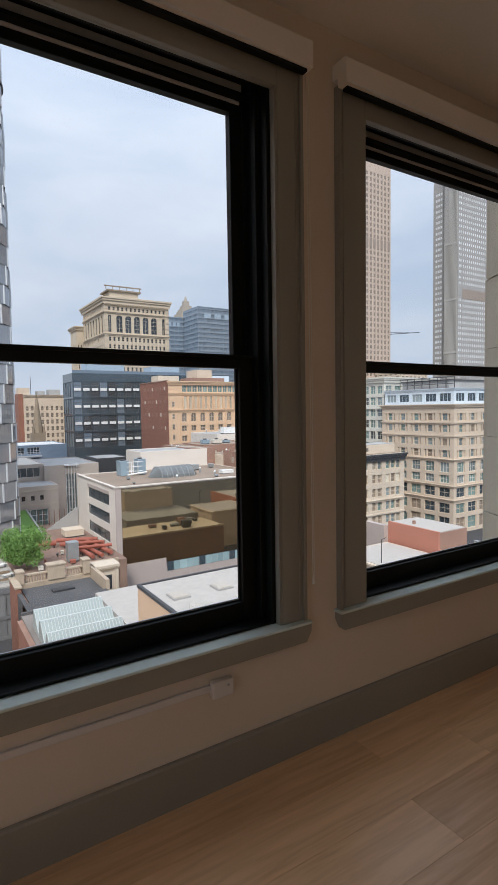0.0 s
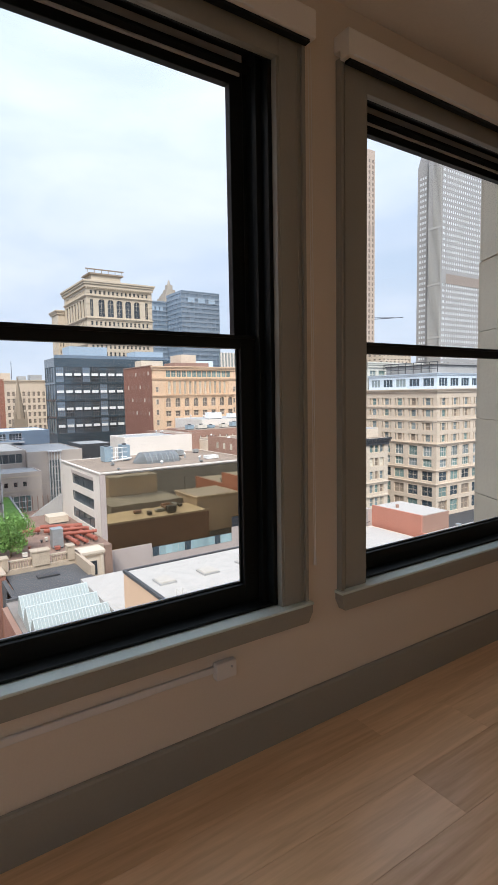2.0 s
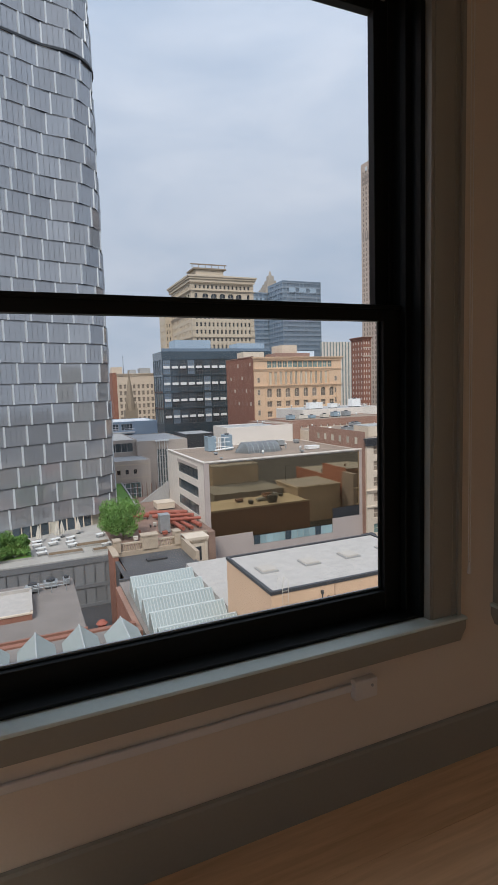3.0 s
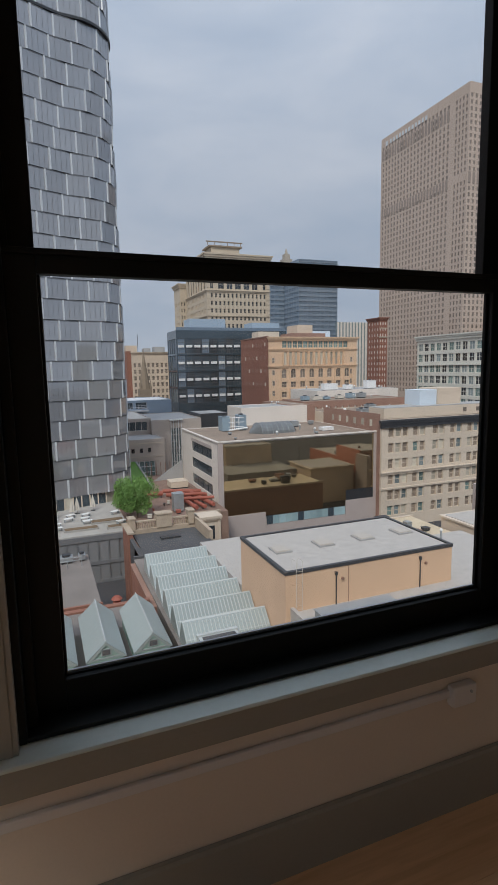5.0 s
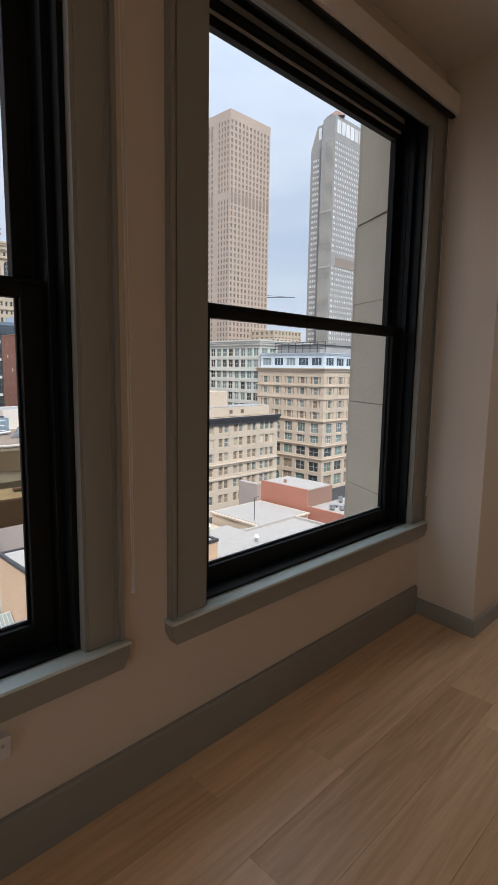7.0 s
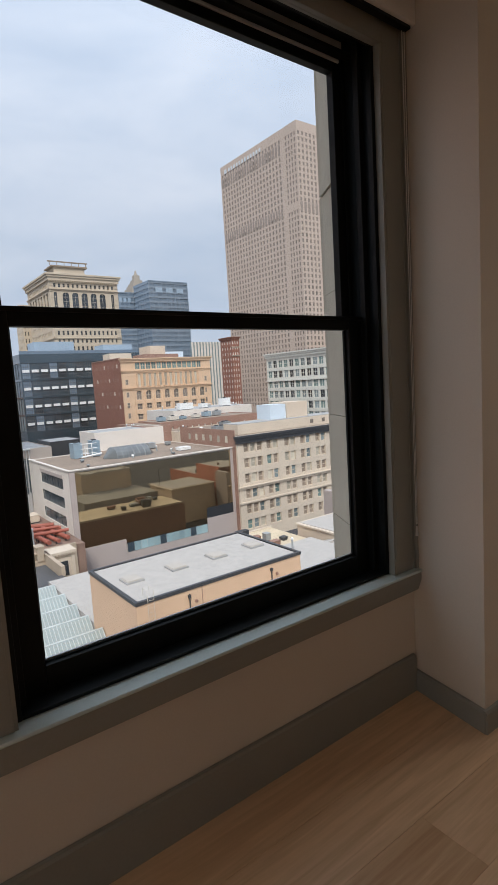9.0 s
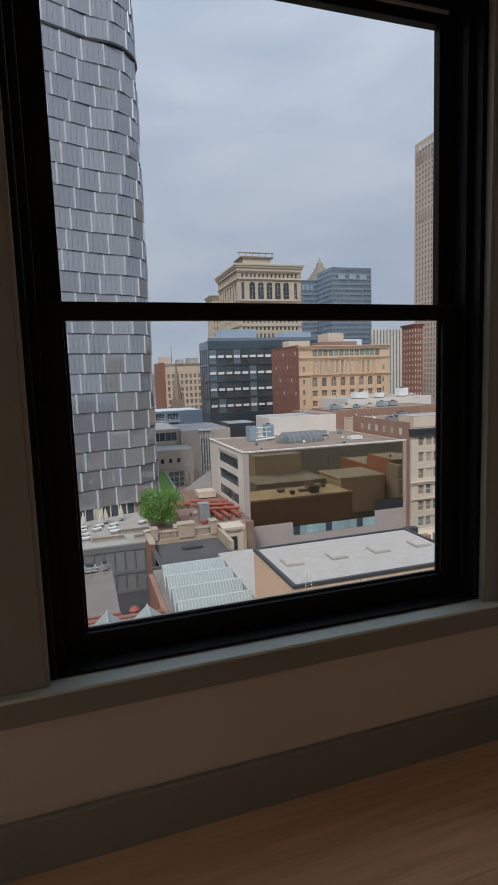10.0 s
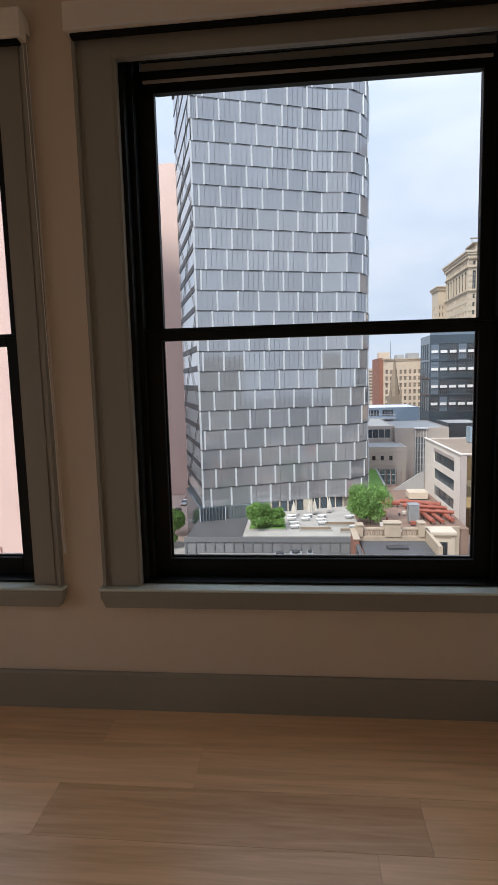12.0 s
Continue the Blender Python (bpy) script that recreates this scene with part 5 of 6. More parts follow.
box_part("penthouse_roof", 94.5, 114.5, 299, 313, 70, 70.8, STEEPLE, ht.ob)
for i in range(6):
    Geo().tube((94 + i * 4, 300, 70.8), (94 + i * 4, 300, 73.0), 0.2, n=6).put("roof_post", STEEPLE, ht.ob)
box_part("roof_rail", 93, 115, 299.8, 300.4, 72.6, 73.2, STEEPLE, ht.ob)

# slate-blue glass tower and the spire behind it
bt = House("slate blue glass tower", 212.7, 250.6, 420, 450, 91, FARBLUE2, None, skin=0.4, core=FARBLUE)
bt.face("front", levels(-20, 27, 4.1, 2.4, 1.0), even(9, 37.9, 0.9, 212.7), FARBLUE, None)
bt.face("side", levels(-20, 27, 4.1, 2.4, 1.0), even(6, 30, 0.9, 420.4), FARBLUE, None)
bt.done()
bu = House("slate blue glass tower, lower wing", 183.0, 225, 451, 480, 87, FARBLUE2, None, skin=0.4, core=FARBLUE)
bu.face("front", levels(-20, 26, 4.1, 2.4, 1.0), even(10, 42, 0.9, 183.0), FARBLUE, None)
bu.face("side", [], []); bu.done()
for i in range(3):
    box_part("top_window", 219 + i * 10.2, 225.5 + i * 10.2, 419.8, 420, 82.5, 86.5, SKYBLUE, bt.ob)
for i in range(6):
    box_part("top_window", 186 + i * 4.2, 188.6 + i * 4.2, 450.8, 451, 78.5, 82.0, SKYBLUE, bu.ob)
box_part("parapet", 212.7, 250.6, 419.9, 450, 91, 92.2, FARBLUE, bt.ob)
SPIRE = mat("weathered_spire_stone", (0.37, 0.33, 0.285), 0.85, var=0.15, scale=0.1)
sp = thing("stepped_spire_tower", "grey stone tower with a stepped pyramid spire", "tower", (290, 605, GROUND))
for z0_, z1_, h_ in ((-36, 114, 14), (114, 117, 12.5), (117, 120, 11), (120, 123, 9), (123, 126, 7.5), (126, 130, 5.5), (130, 136, 3.4)):
    box_part("tier", 290 - h_, 290 + h_, 605 - h_, 605 + h_, z0_, z1_, SPIRE, sp)
Geo().tube((290, 605, 136), (290, 605, 142), 2.4, 0.8, n=8).put("finial", SPIRE, sp)

# striped slab and narrow brick block
st = thing("striped_tower", "slab tower with white and dark vertical stripes", "tower", (256, 410, GROUND))
box_part("wall", 239, 276, 400.3, 403, GROUND, 38, BLUEGLASS, st)
for i in range(12):
    box_part("stripe", 239 + i * 3.1, 240.7 + i * 3.1, 400, 400.3, GROUND, 38.2, WHITEPANEL, st)
rb_ = House("narrow red brick building", 232, 238.6, 330, 345, 35.5, REDBRICK, None)
rb_.face("front", levels(-20, 13, 4.1, 2.0, 1.0), even(3, 6.4, 0.45, 232), WHITEPANEL, None)
rb_.face("side", levels(-20, 13, 4.1, 2.0, 1.0), even(4, 14, 0.4, 330.5), WHITEPANEL, None)
rb_.band("front", 33.5, 35.5, 1.2); rb_.band("side", 33.5, 35.5, 1.2); rb_.band("front", 21, 22, .8, OFFICE); rb_.band("front", 27.5, 28.2, .4, OFFICE); rb_.done()

# concrete bank tower
LOUVRE = mat("brown_louvre", (0.30, 0.245, 0.21), 0.6, var=0.1)
bk = House("tall pinkish concrete office tower with a grid of small windows", 266, 306, 285, 379, 178, BANKSTONE, None, skin=0.35, name="office_tower")
blv = [q for q in levels(-20, 48, 4.0, 2.5, 0.9) if not 118 < q[0] < 124]
bk.face("front", blv, even(11, 40, 0.5, 266), BANKGLASS, None)
bk.face("side", blv, even(4, 12, 0.5, 286) + even(20, 76, 0.5, 302), BANKGLASS, None)
bk.done()
for i in range(11):
    box_part("vent_louvre", 266.7 + i * 3.64, 268.9 + i * 3.64, 284.9, 285, 117.5, 124.5, LOUVRE, bk.ob)
for i in range(24):
    box_part("vent_louvre", 265.9, 266, 303 + i * 3.15, 305 + i * 3.15, 117.5, 124.5, LOUVRE, bk.ob)
    box_part("top_louvre", 265.9, 266, 303.2 + i * 3.15, 305.2 + i * 3.15, 161, 168.5, LOUVRE, bk.ob)
for i in range(12):
    box_part("sign_bar", 265.6, 266, 325 + i * 3.7, 326.9 + i * 3.7, 171.4, 174.2, TOWERFIN, bk.ob)
box_part("sign_emblem", 265.6, 266, 370.2, 373, 171.2, 174.4, TOWERFIN, bk.ob)
tagged(bk.ob, category="tower")

# grey granite skyscraper with chamfered top
gs = House("tall grey granite skyscraper with stepped crown", 333, 392, 246, 258, 172, GREYSTONE, None, skin=0.25, name="skyscraper")
glv = levels(-20, 47, 4.0, 1.9, 1.1)
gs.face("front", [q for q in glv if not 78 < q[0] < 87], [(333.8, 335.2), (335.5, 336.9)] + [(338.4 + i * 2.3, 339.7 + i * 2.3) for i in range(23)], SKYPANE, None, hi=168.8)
gs.face("front", [(169.3, 171.9)], [], lo=168.8)
gs.face("side", [], [])
gs.done()
box_part("plant_louvre", 338, 390, 245.9, 246, 79, 86, LOUVRE, gs.ob)
for i in range(12):
    box_part("pier_rib", 332.55, 333, 246.8 + i * 0.93, 247.2 + i * 0.93, GROUND, 118 if i > 7 else 168, RIBSTONE, gs.ob)
for z in (40, 78, 118):
    box_part("belt_course", 332.5, 333, 246.2, 257.8, z, z + 1.4, RIBSTONE, gs.ob)
gs_top = box_part("crown", 333.6, 391, 246.6, 257.5, 172, 184, GREYSTONE, gs.ob)
for i in range(9):
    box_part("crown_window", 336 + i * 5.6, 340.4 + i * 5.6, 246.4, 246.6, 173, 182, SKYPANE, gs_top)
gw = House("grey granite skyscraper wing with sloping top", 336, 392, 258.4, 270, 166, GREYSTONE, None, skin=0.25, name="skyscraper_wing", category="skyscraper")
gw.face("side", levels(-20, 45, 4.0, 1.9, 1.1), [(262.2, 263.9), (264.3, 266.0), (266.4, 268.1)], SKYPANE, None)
gw.face("front", [], []); gw.done()
for i in range(4):
    box_part("pier_rib", 335.6, 336, 258.8 + i * 0.8, 259.1 + i * 0.8, GROUND, 166, RIBSTONE, gw.ob)
cr = Geo()
for x in (336, 380):
    cr.poly([(x, 258.4, 166), (x, 270, 166), (x, 264.5, 182), (x, 258.4, 182)])
cr.poly([(336, 270, 166), (380, 270, 166), (380, 264.5, 182), (336, 264.5, 182)]).poly([(336, 258.4, 182), (380, 258.4, 182), (380, 264.5, 182), (336, 264.5, 182)])
cr.put("sloping_top", GREYSTONE, gw.ob)
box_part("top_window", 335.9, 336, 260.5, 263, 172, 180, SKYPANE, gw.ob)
Geo().box(335, 390, 248, 256.5, 184, 186).put("crown_step", GREYSTONE, gs.ob)
Geo().tube((342, 252, 186), (342, 252, 191), 8, 1, n=4).put("crown_roof", BROWNBRICK, gs.ob)

crn = thing("tower_crane", "distant slender grey tower crane with a long level jib", "crane", (640, 600, GROUND))
Geo().box(639.2, 640.8, 599.2, 600.8, GROUND, 118).put("mast", DARKMETAL, crn)
Geo().tube((632, 600, 115.6), (712, 600, 124), 0.55, n=4).tube((640, 600, 119.5), (690, 600, 122.2), 0.3, n=4).put("jib", DARKMETAL, crn)
Geo().tube((640, 600, 116), (640, 600, 123), 0.5, n=4).put("cathead", DARKMETAL, crn)

# far blocks near the horizon
for x0_, x1_, y0_, z1_, m_, n_ in ((262, 285, 235, 22, BEIGE, 6), (290, 320, 262, 30, HOTEL, 8), (206, 224, 176, 10, WHITEPANEL, 4), (232, 262, 215, 14, OFFICE, 7), (300, 345, 215, 20, GREYSTONE, 9), (125, 190, 430, 20, BROWNBRICK, 10), (270, 420, 600, 30, OFFICE, 16), (-60, 60, 640, 6, BROWNBRICK, 14), (60, 200, 700, 12, BEIGE, 14)):
    fb = House("distant masonry city block", x0_, x1_, y0_, y0_ + 25, z1_, m_, GREYROOF, skin=0.5)
    fb.face("front", levels(GROUND + 6, int((z1_ - GROUND - 6) / 4), 4.0, 2.2, 1.0), even(n_, x1_ - x0_, 0.5, x0_), BANKGLASS, None)
    fb.face("side", levels(GROUND + 6, int((z1_ - GROUND - 6) / 4), 4.0, 2.2, 1.0), even(5, 24, 0.5, y0_ + 0.6), BANKGLASS, None)
    fb.done()

# white grid office and arched corner building
wg = House("white glazed brick office with a grid of paired windows", 132, 158, 125.4, 164, 11.6, WHITEGRID, GREYROOF, skin=0.4)
wl_ = levels(-33, 11, 3.85, 2.7, 0.6)
random.seed(90)
wg.face("side", wl_, even(12, 38, 0.76, 125.8), (BLUEGLASS, DARKGLASS, TEALGLASS), WHITEGRID, mull=1, bar=0.1)
wg.face("front", wl_, even(6, 25, 0.74, 132.4), (BLUEGLASS, DARKGLASS, TEALGLASS), WHITEGRID, mull=1, bar=0.1)
wg.band("side", 9.8, 11.6, 1.0); wg.band("front", 9.8, 11.6, 1.0); wg.band("side", 0.9, 1.3, .3); wg.done()

ar = House("buff stone corner building with arches and a pale blue top storey", 131, 165, 97.2, 125.2, 2.2, BEIGE, GREYROOF, skin=0.5)
arl = [(-35.0, -31.4), (-30.2, -27.2), (-25.4, -22.6), (-21.2, -18.8), (-18.0, -15.0), (-13.6, -11.4), (-10.1, -7.9), (-6.1, -3.9), (-2.7, -0.5)]
random.seed(61)
for sd, span, at0, n_ in (("side", 26.5, 97.9, 5), ("front", 33, 131.6, 6)):
    bays = even(n_, span, 0.62, at0)
    ar.face(sd, arl[:3], even(n_, span, 0.74, at0), (TEALGLASS, SLATEGLASS, BROWNBLIND), BEIGE, mull=1, arches=[arl[0]], hi=-22.0, arch_cols=even(n_, span, 0.74, at0)[-2:])
    ar.face(sd, arl[3:5], bays, (BLUEGLASS, TEALGLASS), WHITEPANEL, mull=2, arches=[arl[4]], lo=-22.0, hi=-14.3, arch_cols=bays[-2:] if sd == "side" else bays[:0])
    trio = []
    for c0, c1 in even(n_, span, 1.0, at0):
        m_ = (c0 + c1) / 2
        trio += [(m_ - 1.95, m_ - 1.35), (m_ - 0.95, m_ + 0.95), (m_ + 1.35, m_ + 1.95)]
    ar.face(sd, arl[5:], trio, (BLUEGLASS, TEALGLASS, BROWNBLIND, BLUEGLASS), OFFICE, mull=0, lo=-14.3)
    ar.band(sd, 1.2, 2.2, 0.8); ar.band(sd, -14.6, -14.0, 0.5); ar.band(sd, -22.4, -21.8, 0.4); ar.band(sd, -3.5, -3.1, 0.3); ar.band(sd, -7.4, -7.0, 0.25); ar.band(sd, -26.6, -26.0, 0.4)
ar.done()
at_ = House("pale blue metal-clad rooftop storey", 131.5, 164, 97.8, 124.5, 6.9, PALEBLUE, GREYROOF, z0=2.2, skin=0.3, name="rooftop_storey")
at_.face("side", [(3.0, 5.4)], even(5, 26, 0.76, 98.2), (BLUEGLASS, SLATEGLASS), PALEBLUE, mull=2, rails=0, bar=0.07)
at_.face("front", [(3.0, 5.4)], even(6, 32, 0.76, 132), (BLUEGLASS, SLATEGLASS), PALEBLUE, mull=2, rails=0, bar=0.07)
at_.band("side", 6.2, 6.9, 0.4); at_.band("front", 6.2, 6.9, 0.4); at_.done()

scr = thing("roof_screen", "dark steel rooftop plant screen behind the pale blue storey", "roof screen", (148, 112, 6.9))
box_part("screen_wall", 136, 160, 103, 121, 6.8, 9.4, GREYROOF, scr)
box_part("screen_roof", 135.6, 160.4, 102.6, 121.4, 9.4, 9.7, DARKMETAL, scr)
for i in range(8):
    Geo().tube((135.4, 100.5 + i * 3, 6.8), (135.4, 100.5 + i * 3, 10.4), 0.12, n=6).put("post", DARKMETAL, scr)
for z in (8.4, 10.4):
    Geo().tube((135.4, 100.5, z), (135.4, 121.5, z), 0.12, n=6).put("rail", DARKMETAL, scr)

# red gabled-roof block and white roofs beside the street
REDPAINT = mat("brick_red_paint", (0.47, 0.20, 0.145), 0.85, var=0.1, scale=0.3)
rdk = thing("red_walled_block", "low block with a brick red painted wall and white roof", "building", (85, 66, GROUND))
box_part("wall", 81.2, 89.4, 63.0, 75.3, GROUND, -22.3, BROWNBRICK, rdk)
box_part("red_wall", 80.8, 81.2, 62.9, 75.4, GROUND, -22.0, REDPAINT, rdk)
box_part("red_wall", 80.8, 81.2, 46, 62.9, GROUND, -25.3, REDPAINT, rdk)
box_part("roof", 81.2, 89.2, 63.2, 75.2, -22.3, -22.15, MEMBRANE, rdk)
box_part("annex", 81.2, 104, 46, 63.0, GROUND, -25.7, MEMBRANE, rdk)
box_part("rear_wall", 79.6, 80.8, 75.4, 81, GROUND, -22.8, MAUVE, rdk)
Geo().tube((83.5, 71, -22.15), (83.5, 71, -21.5), 0.35, n=10).put("chimney_pot", BROWNBRICK, rdk)
random.seed(17)
for i in range(7):
    x, y = 83 + i * 1.3, random.uniform(55, 61)
    unit("small grey unit on a white roof", x, x + random.uniform(0.5, 0.9), y, y + 0.8, -25.7, -25.7 + random.uniform(0.5, 1.1))
wr = thing("white_roofed_block", "low buff block with a white membrane roof", "building", (56, 49, GROUND))
box_part("wall", 49.2, 64.2, 45.0, 52.4, GROUND, -22.3, BEIGE, wr)
box_part("roof", 49.6, 63.8, 45.4, 52.0, -22.3, -22.2, MEMBRANE, wr)
for a, b, c, d in ((49.2, 64.2, 45.0, 45.4), (49.2, 64.2, 52.0, 52.4), (49.2, 49.6, 45.4, 52.0), (63.8, 64.2, 45.4, 52.0)):
    box_part("parapet", a, b, c, d, -22.3, -21.85, MEMBRANE, wr)
bf = thing("buff_block", "low buff stone block with a pale cornice", "building", (72, 67, GROUND))
box_part("wall", 66.0, 79.5, 61.5, 74.5, GROUND, -26.4, BEIGE, bf)
box_part("cornice", 65.7, 79.8, 61.2, 74.8, -26.4, -26.1, OFFICE, bf)
box_part("roof", 66.4, 79.1, 61.9, 74.1, -26.1, -26.0, MEMBRANE, bf)
Geo().tube((67.5, 64.5, -26), (67.5, 64.5, -21.8), 0.07, n=6).tube((67.5, 64.5, -21.8), (68.6, 64.5, -21.6), 0.06, n=6).put("lamp_post", DARKMETAL, bf)
box_part("pavement_deck", 45, 66, 52.4, 66, GROUND, -27.5, PAVE, bf)

# left distance: cream block, church spire, pale blue flats, grey low blocks
tb = House("cream stone office block with arched top windows", 53.1, 90, 330, 360, 12, BEIGE, GREYROOF, skin=0.5)
tl = levels(-30, 9, 4.0, 2.6, 0.8)
tb.face("front", tl, even(13, 36, 0.56, 53.5), BANKGLASS, HOTEL, arches=[tl[-1]])
tb.face("side", [], []).band("front", 10.6, 12, 0.9); tb.done()
box_part("brick_side", 50.3, 53.1, 332, 360, GROUND, 12.6, REDBRICK, tb.ob)
for x0_, x1_, z_, m_ in ((51, 57.5, 16.2, BEIGE), (62, 66, 14.5, GREYROOF), (68.5, 75, 15.4, GREYROOF), (80, 86, 14.2, COPPER)):
    box_part("roof_house", x0_, x1_, 336, 344, 11.8, z_, m_, tb.ob)
Geo().tube((58.5, 338, 12), (58.5, 338, 23), 0.15, n=6).put("mast", DARKMETAL, tb.ob)
ch = thing("church_steeple", "slender brown stone church steeple", "steeple", (47.5, 262, GROUND))
Geo().tube((47.5, 262, -8), (47.5, 262, 11), 2.6, 0.1, n=8).put("spire", STEEPLE, ch)
box_part("belfry", 44.6, 50.4, 259, 265, GROUND, -8, STEEPLE, ch)
for dx in (-2.4, 2.4):
    Geo().tube((47.5 + dx, 259.5, -8), (47.5 + dx, 259.5, -3), 0.6, 0.05, n=6).put("pinnacle", STEEPLE, ch)
bl = House("pale blue and white flats with balconies", 26.0, 45.5, 200, 222, -10.0, SKYBLUE, WHITEPAINT, skin=0.4, name="apartment_building")
bl.face("front", [(-13.2, -10.8), (-17.6, -14.6)], [(26.8, 31.2), (32.2, 36.4)], SLATEGLASS, WHITEPAINT, mull=3, rails=1)
bl.face("side", [], []); bl.band("front", -14.2, -13.7, 1.0, WHITEPAINT, 26, 37); bl.band("front", -18.6, -18.0, 1.0, WHITEPAINT, 26, 37); bl.done()
g1 = House("pale stone low building with a tall stair window", 28.0, 42.5, 150, 175, -13.0, TANSTONE, GREYROOF, skin=0.4)
g1.face("front", [(-27.5, -15.5)], [(33.5, 36.6)], BLUEGLASS, WHITEPANEL, mull=3, rails=5).face("side", [], []).done()
g2 = House("pale stone low building with a wide upper window", 14, 28.0, 152, 180, -12.5, TANSTONE, CANVAS, skin=0.4)
g2.face("front", [(-16.0, -13.4)], [(20.5, 27.2)], SLATEGLASS, WHITEPANEL, mull=3, rails=0).face("side", [], []).done()
g3 = House("buff stone low building with square windows", 14, 29, 140, 151.5, -17.0, TANSTONE, GREYROOF, skin=0.4)
g3.face("front", [(-20.6, -19.4)], [(20.4, 21.3), (22.6, 23.5), (24.8, 25.7)], DARKGLASS, None, lo=-22.0)
g3.face("front", [(-29, -22.9)], [(21.0, 26.6)], TEALGLASS, WHITEPAINT, mull=3, rails=3, bar=0.16, hi=-22.0).face("side", [], []).done()
for z in (-18.2, -21.8):
    box_part("stone_course", 14, 29, 139.9, 140, z, z + 0.25, OFFICE, g3.ob)
for i in range(5):
    Geo().tube((33.6 + i * 0.75, 149.7, -28), (33.6 + i * 0.75, 149.7, -13.2), 0.1, n=6).put("stair_window_fin", WHITEPAINT, g1.ob)
box_part("stair_canopy", 33.2, 37.0, 149.2, 150, -13.3, -12.9, WHITEPAINT, g1.ob)
for z in (-16, -19, -22):
    box_part("stone_course", 28.0, 33.3, 149.93, 150, z, z + 0.12, OFFICE, g1.ob)
dkb = House("dark louvred rooftop plant enclosure", 43, 52, 152, 165, -12.0, DARKMETAL, GREYROOF, name="plant_enclosure")
dkb.face("front", [], []).face("side", [], []).done()
for i in range(4):
    Geo().tube((27 + i * 3.1, 199.2, -13.7), (27 + i * 3.1, 199.2, -12.6), 0.06, n=6).put("balcony_post", WHITEPAINT, bl.ob)
for z in (-12.6, -17.0):
    Geo().tube((26.2, 199.2, z), (37, 199.2, z), 0.08, n=6).put("balcony_rail", WHITEPAINT, bl.ob)

# pink granite slab beyond the street
pk = House("pink granite slab building beyond the street", -46, -36.3, 170, 200, 69.3, mat("pale_pink_stone", (0.80, 0.62, 0.56), 0.8, var=0.06, scale=0.08, fine=2), None, skin=0.5)
pk.face("front", [], []); pk.face("side", [], []); pk.done()
pn = House("broad pink granite slab building", -120, -50, 90, 150, 69.3, PINKWALL, None, skin=0.5)
pn.face("front", [(z, z + 1.6) for z in range(-30, 66, 8)], even(9, 68, 0.06, -119), BLINDS, None); pn.face("side", [], []); pn.done()

tree("leafy green young tree on the terrace", -6.6, 98, -27.3, 5.0, 2.6, 11)
tree("leafy green young tree on the terrace", -3.4, 99, -27.3, 3.8, 1.8, 12)
tree("leafy green tree beside the balustrade", 14.2, 97, -26.9, 8.2, 4.4, 13)
tree("street tree in fresh leaf", -29.5, 122, GROUND, 7.0, 2.8, 14)
tree("street tree in fresh leaf", -28.8, 112, GROUND, 6.0, 2.4, 15)


def umbrella(x, y, z):
    t = thing("closed_umbrella", "closed cream patio umbrella on the terrace", "umbrella", (x, y, z), "patio umbrellas")
    Geo().tube((x, y, z), (x, y, z + 0.9), 0.05, n=8).put("pole", GALV, t)
    Geo().tube((x, y, z), (x, y, z + 0.1), 0.45, n=12).put("base", DARKMETAL, t)
    c = Geo()
    for i in range(8):
        a0, a1 = math.tau * i / 8, math.tau * (i + 1) / 8
        for (r0, z0_), (r1, z1_) in (((0.58, 0.8), (0.46, 1.7)), ((0.46, 1.7), (0.03, 3.4))):
            am = (a0 + a1) / 2
            ring = lambda a, r, zz: (x + r * math.cos(a), y + r * math.sin(a), z + zz)
            c.poly([ring(a0, r0, z0_), ring(am, r0 * 0.6, z0_), ring(am, r1 * 0.6, z1_), ring(a0, r1, z1_)])
            c.poly([ring(am, r0 * 0.6, z0_), ring(a1, r0, z0_), ring(a1, r1, z1_), ring(am, r1 * 0.6, z1_)])
    c.put("canopy", CANVAS, t)


for x, y in ((-0.2, 107.6), (3.2, 108.6), (4.2, 109.4), (7.4, 110.6)):
    umbrella(x, y, -27.25)


def patio_table(x, y, r):
    t = thing("patio_table", "low white patio table on the terrace", "table", (x, y, -27.25), "patio tables")
    m = pose(x, y, 0, 0, 0, r)
    ob = Geo().box(-0.9, 0.9, -0.45, 0.45, -26.6, -26.52).put("tabletop", WHITEPAINT); ob.matrix_basis = m; hang(ob, t)
    for sx in (-0.75, 0.75):
        ob = Geo().box(sx - 0.05, sx + 0.05, -0.35, 0.35, -27.25, -26.6).put("leg", GALV); ob.matrix_basis = m; hang(ob, t)


random.seed(31)
for i in range(6):
    for j in range(4):
        if random.random() < 0.8:
            patio_table(-3.5 + i * 3.0 + random.uniform(-0.5, 0.5), 98.6 + j * 2.5 + random.uniform(-0.4, 0.4), random.choice((10, 18, 25)))
for x0_, y0_, w_, d_ in ((1, 96.5, 6, 1.6), (6, 100, 6, 1.8), (-8.8, 97.0, 7.2, 3.2), (8.5, 95.6, 4, 1.5)):
    pl = thing("planter", "long low concrete planter on the terrace", "planter", (x0_, y0_, -27.25), "terrace planters")
    box_part("box", x0_, x0_ + w_, y0_, y0_ + d_, -27.25, -26.9, PAVE, pl)
    box_part("soil", x0_ + 0.15, x0_ + w_ - 0.15, y0_ + 0.15, y0_ + d_ - 0.15, -26.9, -26.8, mat("bark_mulch", (0.20, 0.14, 0.09), 0.95, var=0.3, scale=1.5) if w_ < 6.5 else GRASS, pl)

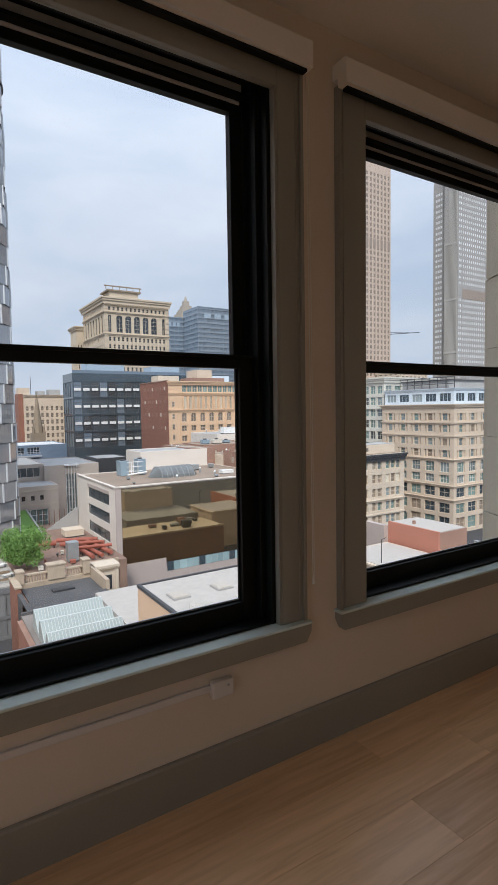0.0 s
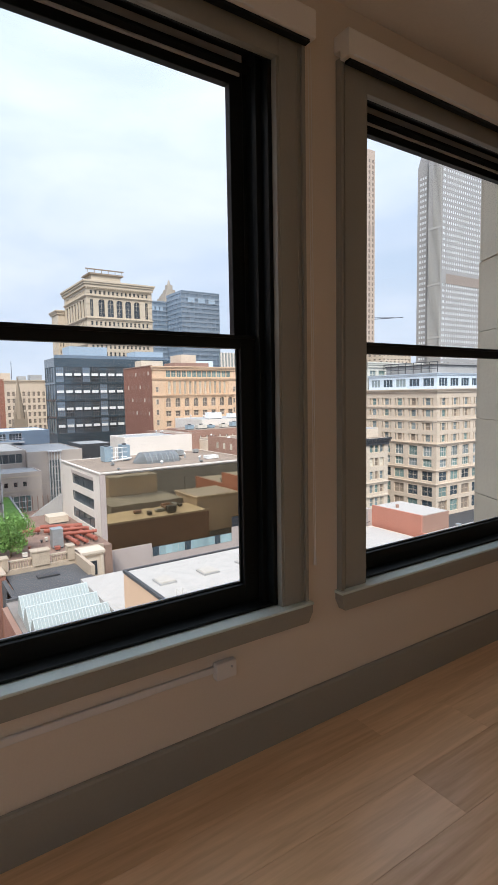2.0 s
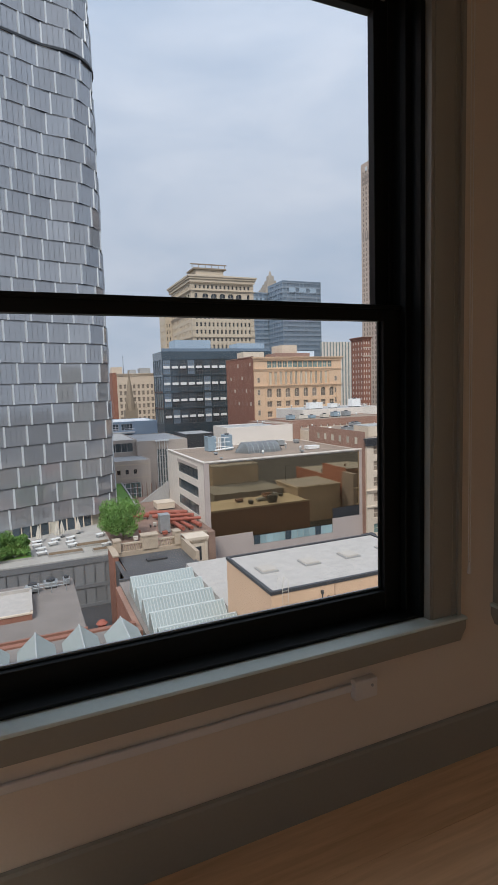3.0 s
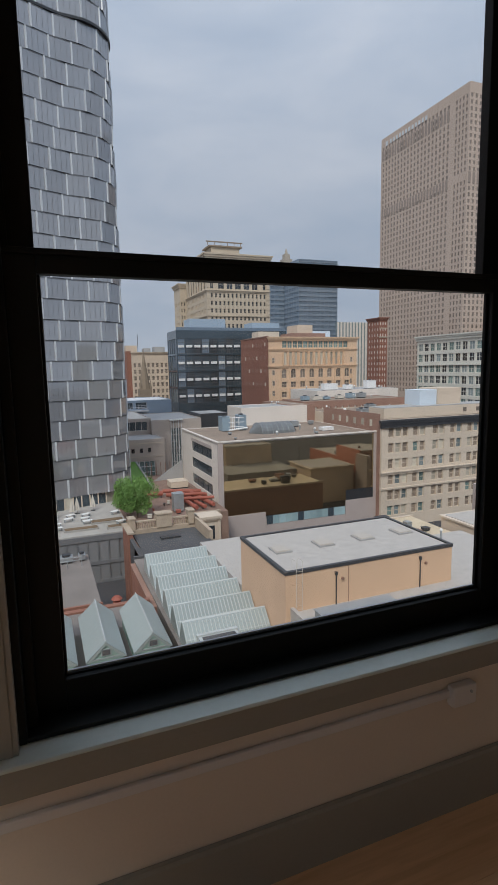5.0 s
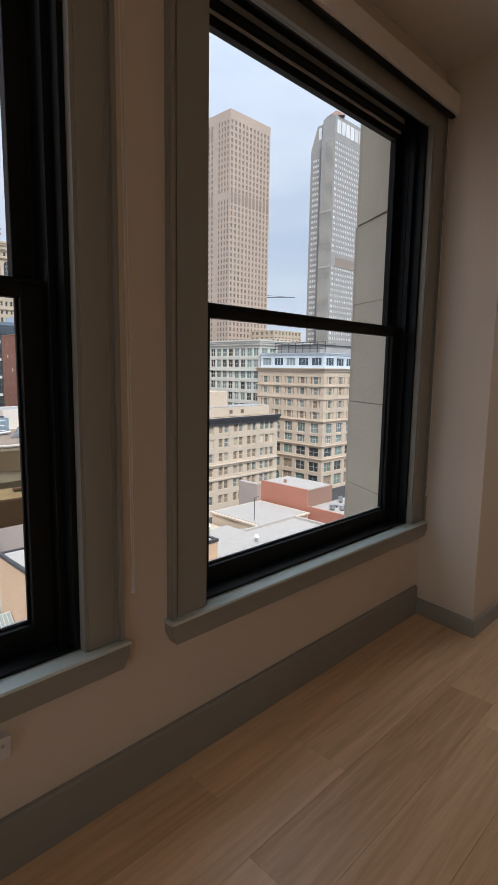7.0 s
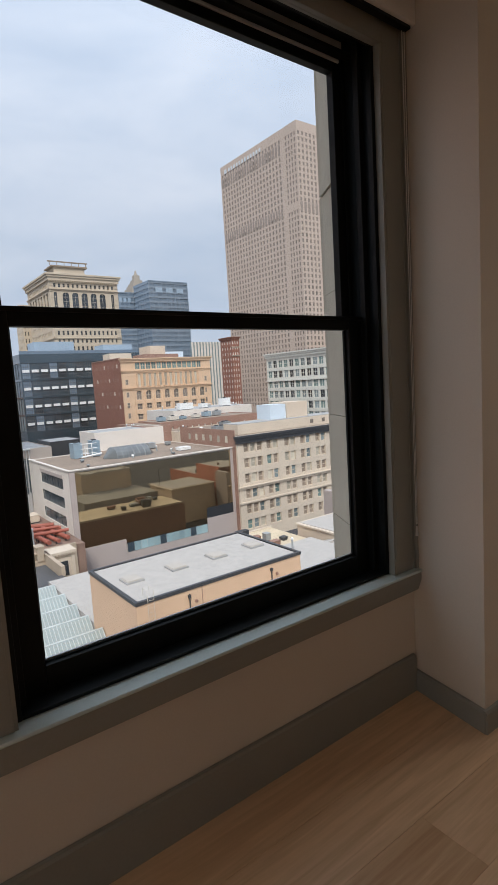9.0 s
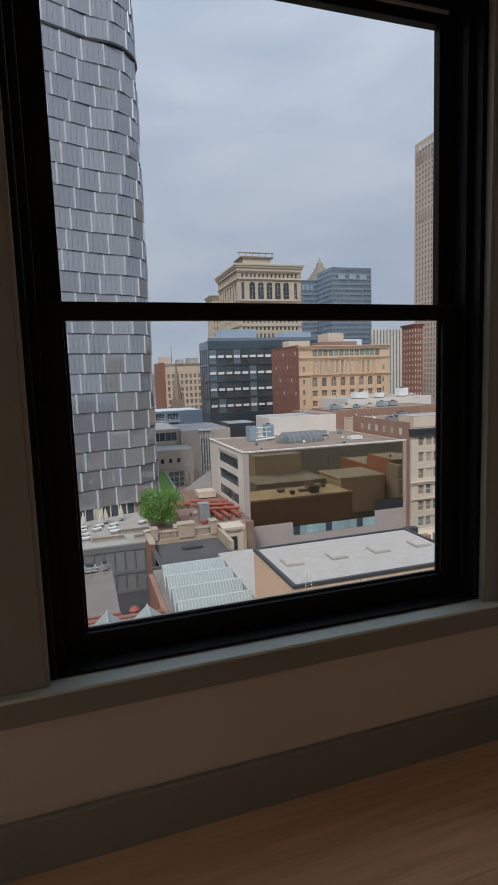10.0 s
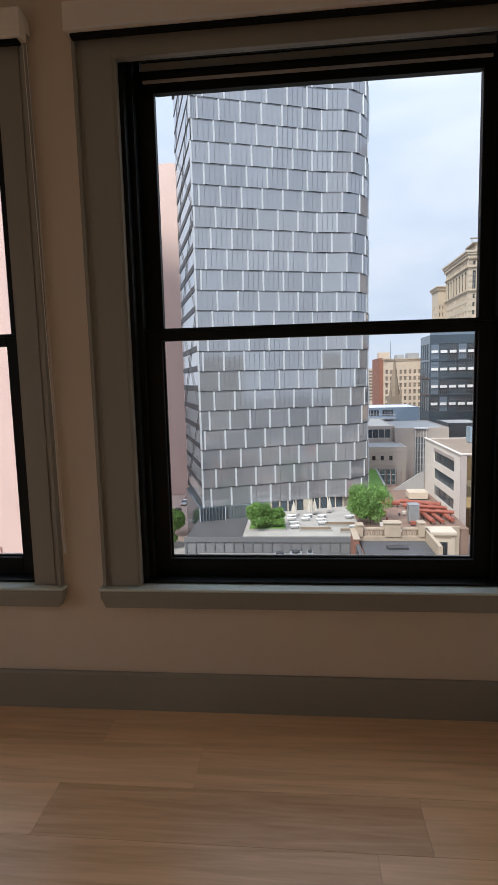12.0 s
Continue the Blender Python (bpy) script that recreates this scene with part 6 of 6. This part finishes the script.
# terrace shopfront under the tower
sf = thing("terrace_shopfront", "glazed shopfront with light frames under the tower", "shopfront", (2, 111, -27.25))
for i in range(14):
    a, b = Vector((-12 + i * 1.75, 108.6 + i * 0.6)), Vector((-12 + (i + 1) * 1.75, 108.6 + (i + 1) * 0.6))
    ob = Geo().box(0, (b - a).length, 0, 0.12, -27.25, -24.85).put("glass_bay", BLINDS if i % 5 == 3 else SLATEGLASS); ob.matrix_basis = pose(a.x, a.y, 0, 0, 0, math.degrees(math.atan2(b.y - a.y, b.x - a.x))); hang(ob, sf)
    box_part("post", a.x - 0.12, a.x + 0.12, a.y - 0.2, a.y + 0.1, -27.25, -24.85, OFFICE, sf)


def car(x, y, material, label):
    t = thing("car", label, "car", (x, y, GROUND), "cars in the street")
    Geo().prism([(x - 0.85, y - 2.1), (x - 0.6, y - 2.25), (x + 0.6, y - 2.25), (x + 0.85, y - 2.1), (x + 0.85, y + 2.1), (x + 0.6, y + 2.25), (x - 0.6, y + 2.25), (x - 0.85, y + 2.1)], GROUND + 0.3, GROUND + 0.85).put("body", material, t, 0.08)
    g = Geo()
    lo_, hi_ = [(x - 0.8, y - 1.3), (x + 0.8, y - 1.3), (x + 0.8, y + 1.6), (x - 0.8, y + 1.6)], [(x - 0.6, y - 0.6), (x + 0.6, y - 0.6), (x + 0.6, y + 1.1), (x - 0.6, y + 1.1)]
    for i in range(4):
        j = (i + 1) % 4
        g.poly([(*lo_[i], GROUND + 0.85), (*lo_[j], GROUND + 0.85), (*hi_[j], GROUND + 1.42), (*hi_[i], GROUND + 1.42)])
    g.put("windows", DARKGLASS, t)
    Geo().box(x - 0.6, x + 0.6, y - 0.6, y + 1.1, GROUND + 1.40, GROUND + 1.44).put("roof", material, t)
    for sx in (-0.75, 0.75):
        for sy in (-1.4, 1.4):
            Geo().tube((x + sx - 0.1, y + sy, GROUND + 0.32), (x + sx + 0.1, y + sy, GROUND + 0.32), 0.32, n=12).put("wheel", TOWERJOINT, t)
            Geo().tube((x + sx * 1.18, y + sy, GROUND + 0.32), (x + sx * 1.2, y + sy, GROUND + 0.32), 0.19, n=10).put("rim", GALV, t.children[-1])


CARRED = mat("red_car_paint", (0.45, 0.04, 0.03), 0.3, coat=0.5)
for x, y, m_, l_ in ((-34.2, 156, WHITEPAINT, "white parked car in the street"), (-34.4, 163, CARRED, "red parked car in the street"), (-34.2, 170, GALV, "silver parked car in the street"), (-33.6, 128, CARRED, "red car driving along the street"), (-33.9, 145, DARKMETAL, "dark parked car in the street")):
    car(x, y, m_, l_)

# oak floor boards
fl = tagged(box_part("floor", X_W, X_E, Y_S, 0.02, -0.12, -0.022, GROUT), "light oak board floor", "floor", kind="structure")
random.seed(21)
row, y = 0, 0.0
FLOORW = 0.24
SET_ROWS = {1: (0.64 - 3.8, (1.9, 1.9, 2.2, 2.2)), 2: (0.12 - 3.8, (1.9, 1.9, 1.35, 2.2, 2.2))}
while y > Y_S + 0.05:
    start, lengths = SET_ROWS.get(row, (X_W - random.uniform(0, 1.8), ()))
    x, k_ = start, 0
    while x < X_E:
        w = lengths[k_] if k_ < len(lengths) else random.choice((1.2, 1.5, 1.9, 2.2))
        k_ += 1
        a, b = max(x, X_W), min(x + w, X_E)
        if b - a > 0.05:
            key = "floorboard_%.3f" % (b - a)
            me = bpy.data.meshes.get(key)
            if me is None:
                h = (b - a) / 2
                me = Geo().profile([(-FLOORW / 2 + 0.0004, -0.022), (FLOORW / 2 - 0.0004, -0.022), (FLOORW / 2 - 0.0004, -0.0006), (FLOORW / 2 - 0.0012, 0), (-FLOORW / 2 + 0.0012, 0), (-FLOORW / 2 + 0.0004, -0.0006)], -h + 0.0004, h - 0.0004).mesh(key, OAK)
            ob = new("floorboard", me)
            ob.location = ((a + b) / 2, y - FLOORW / 2, 0)
            ob.parent = fl
        x += w
    y -= FLOORW
    row += 1
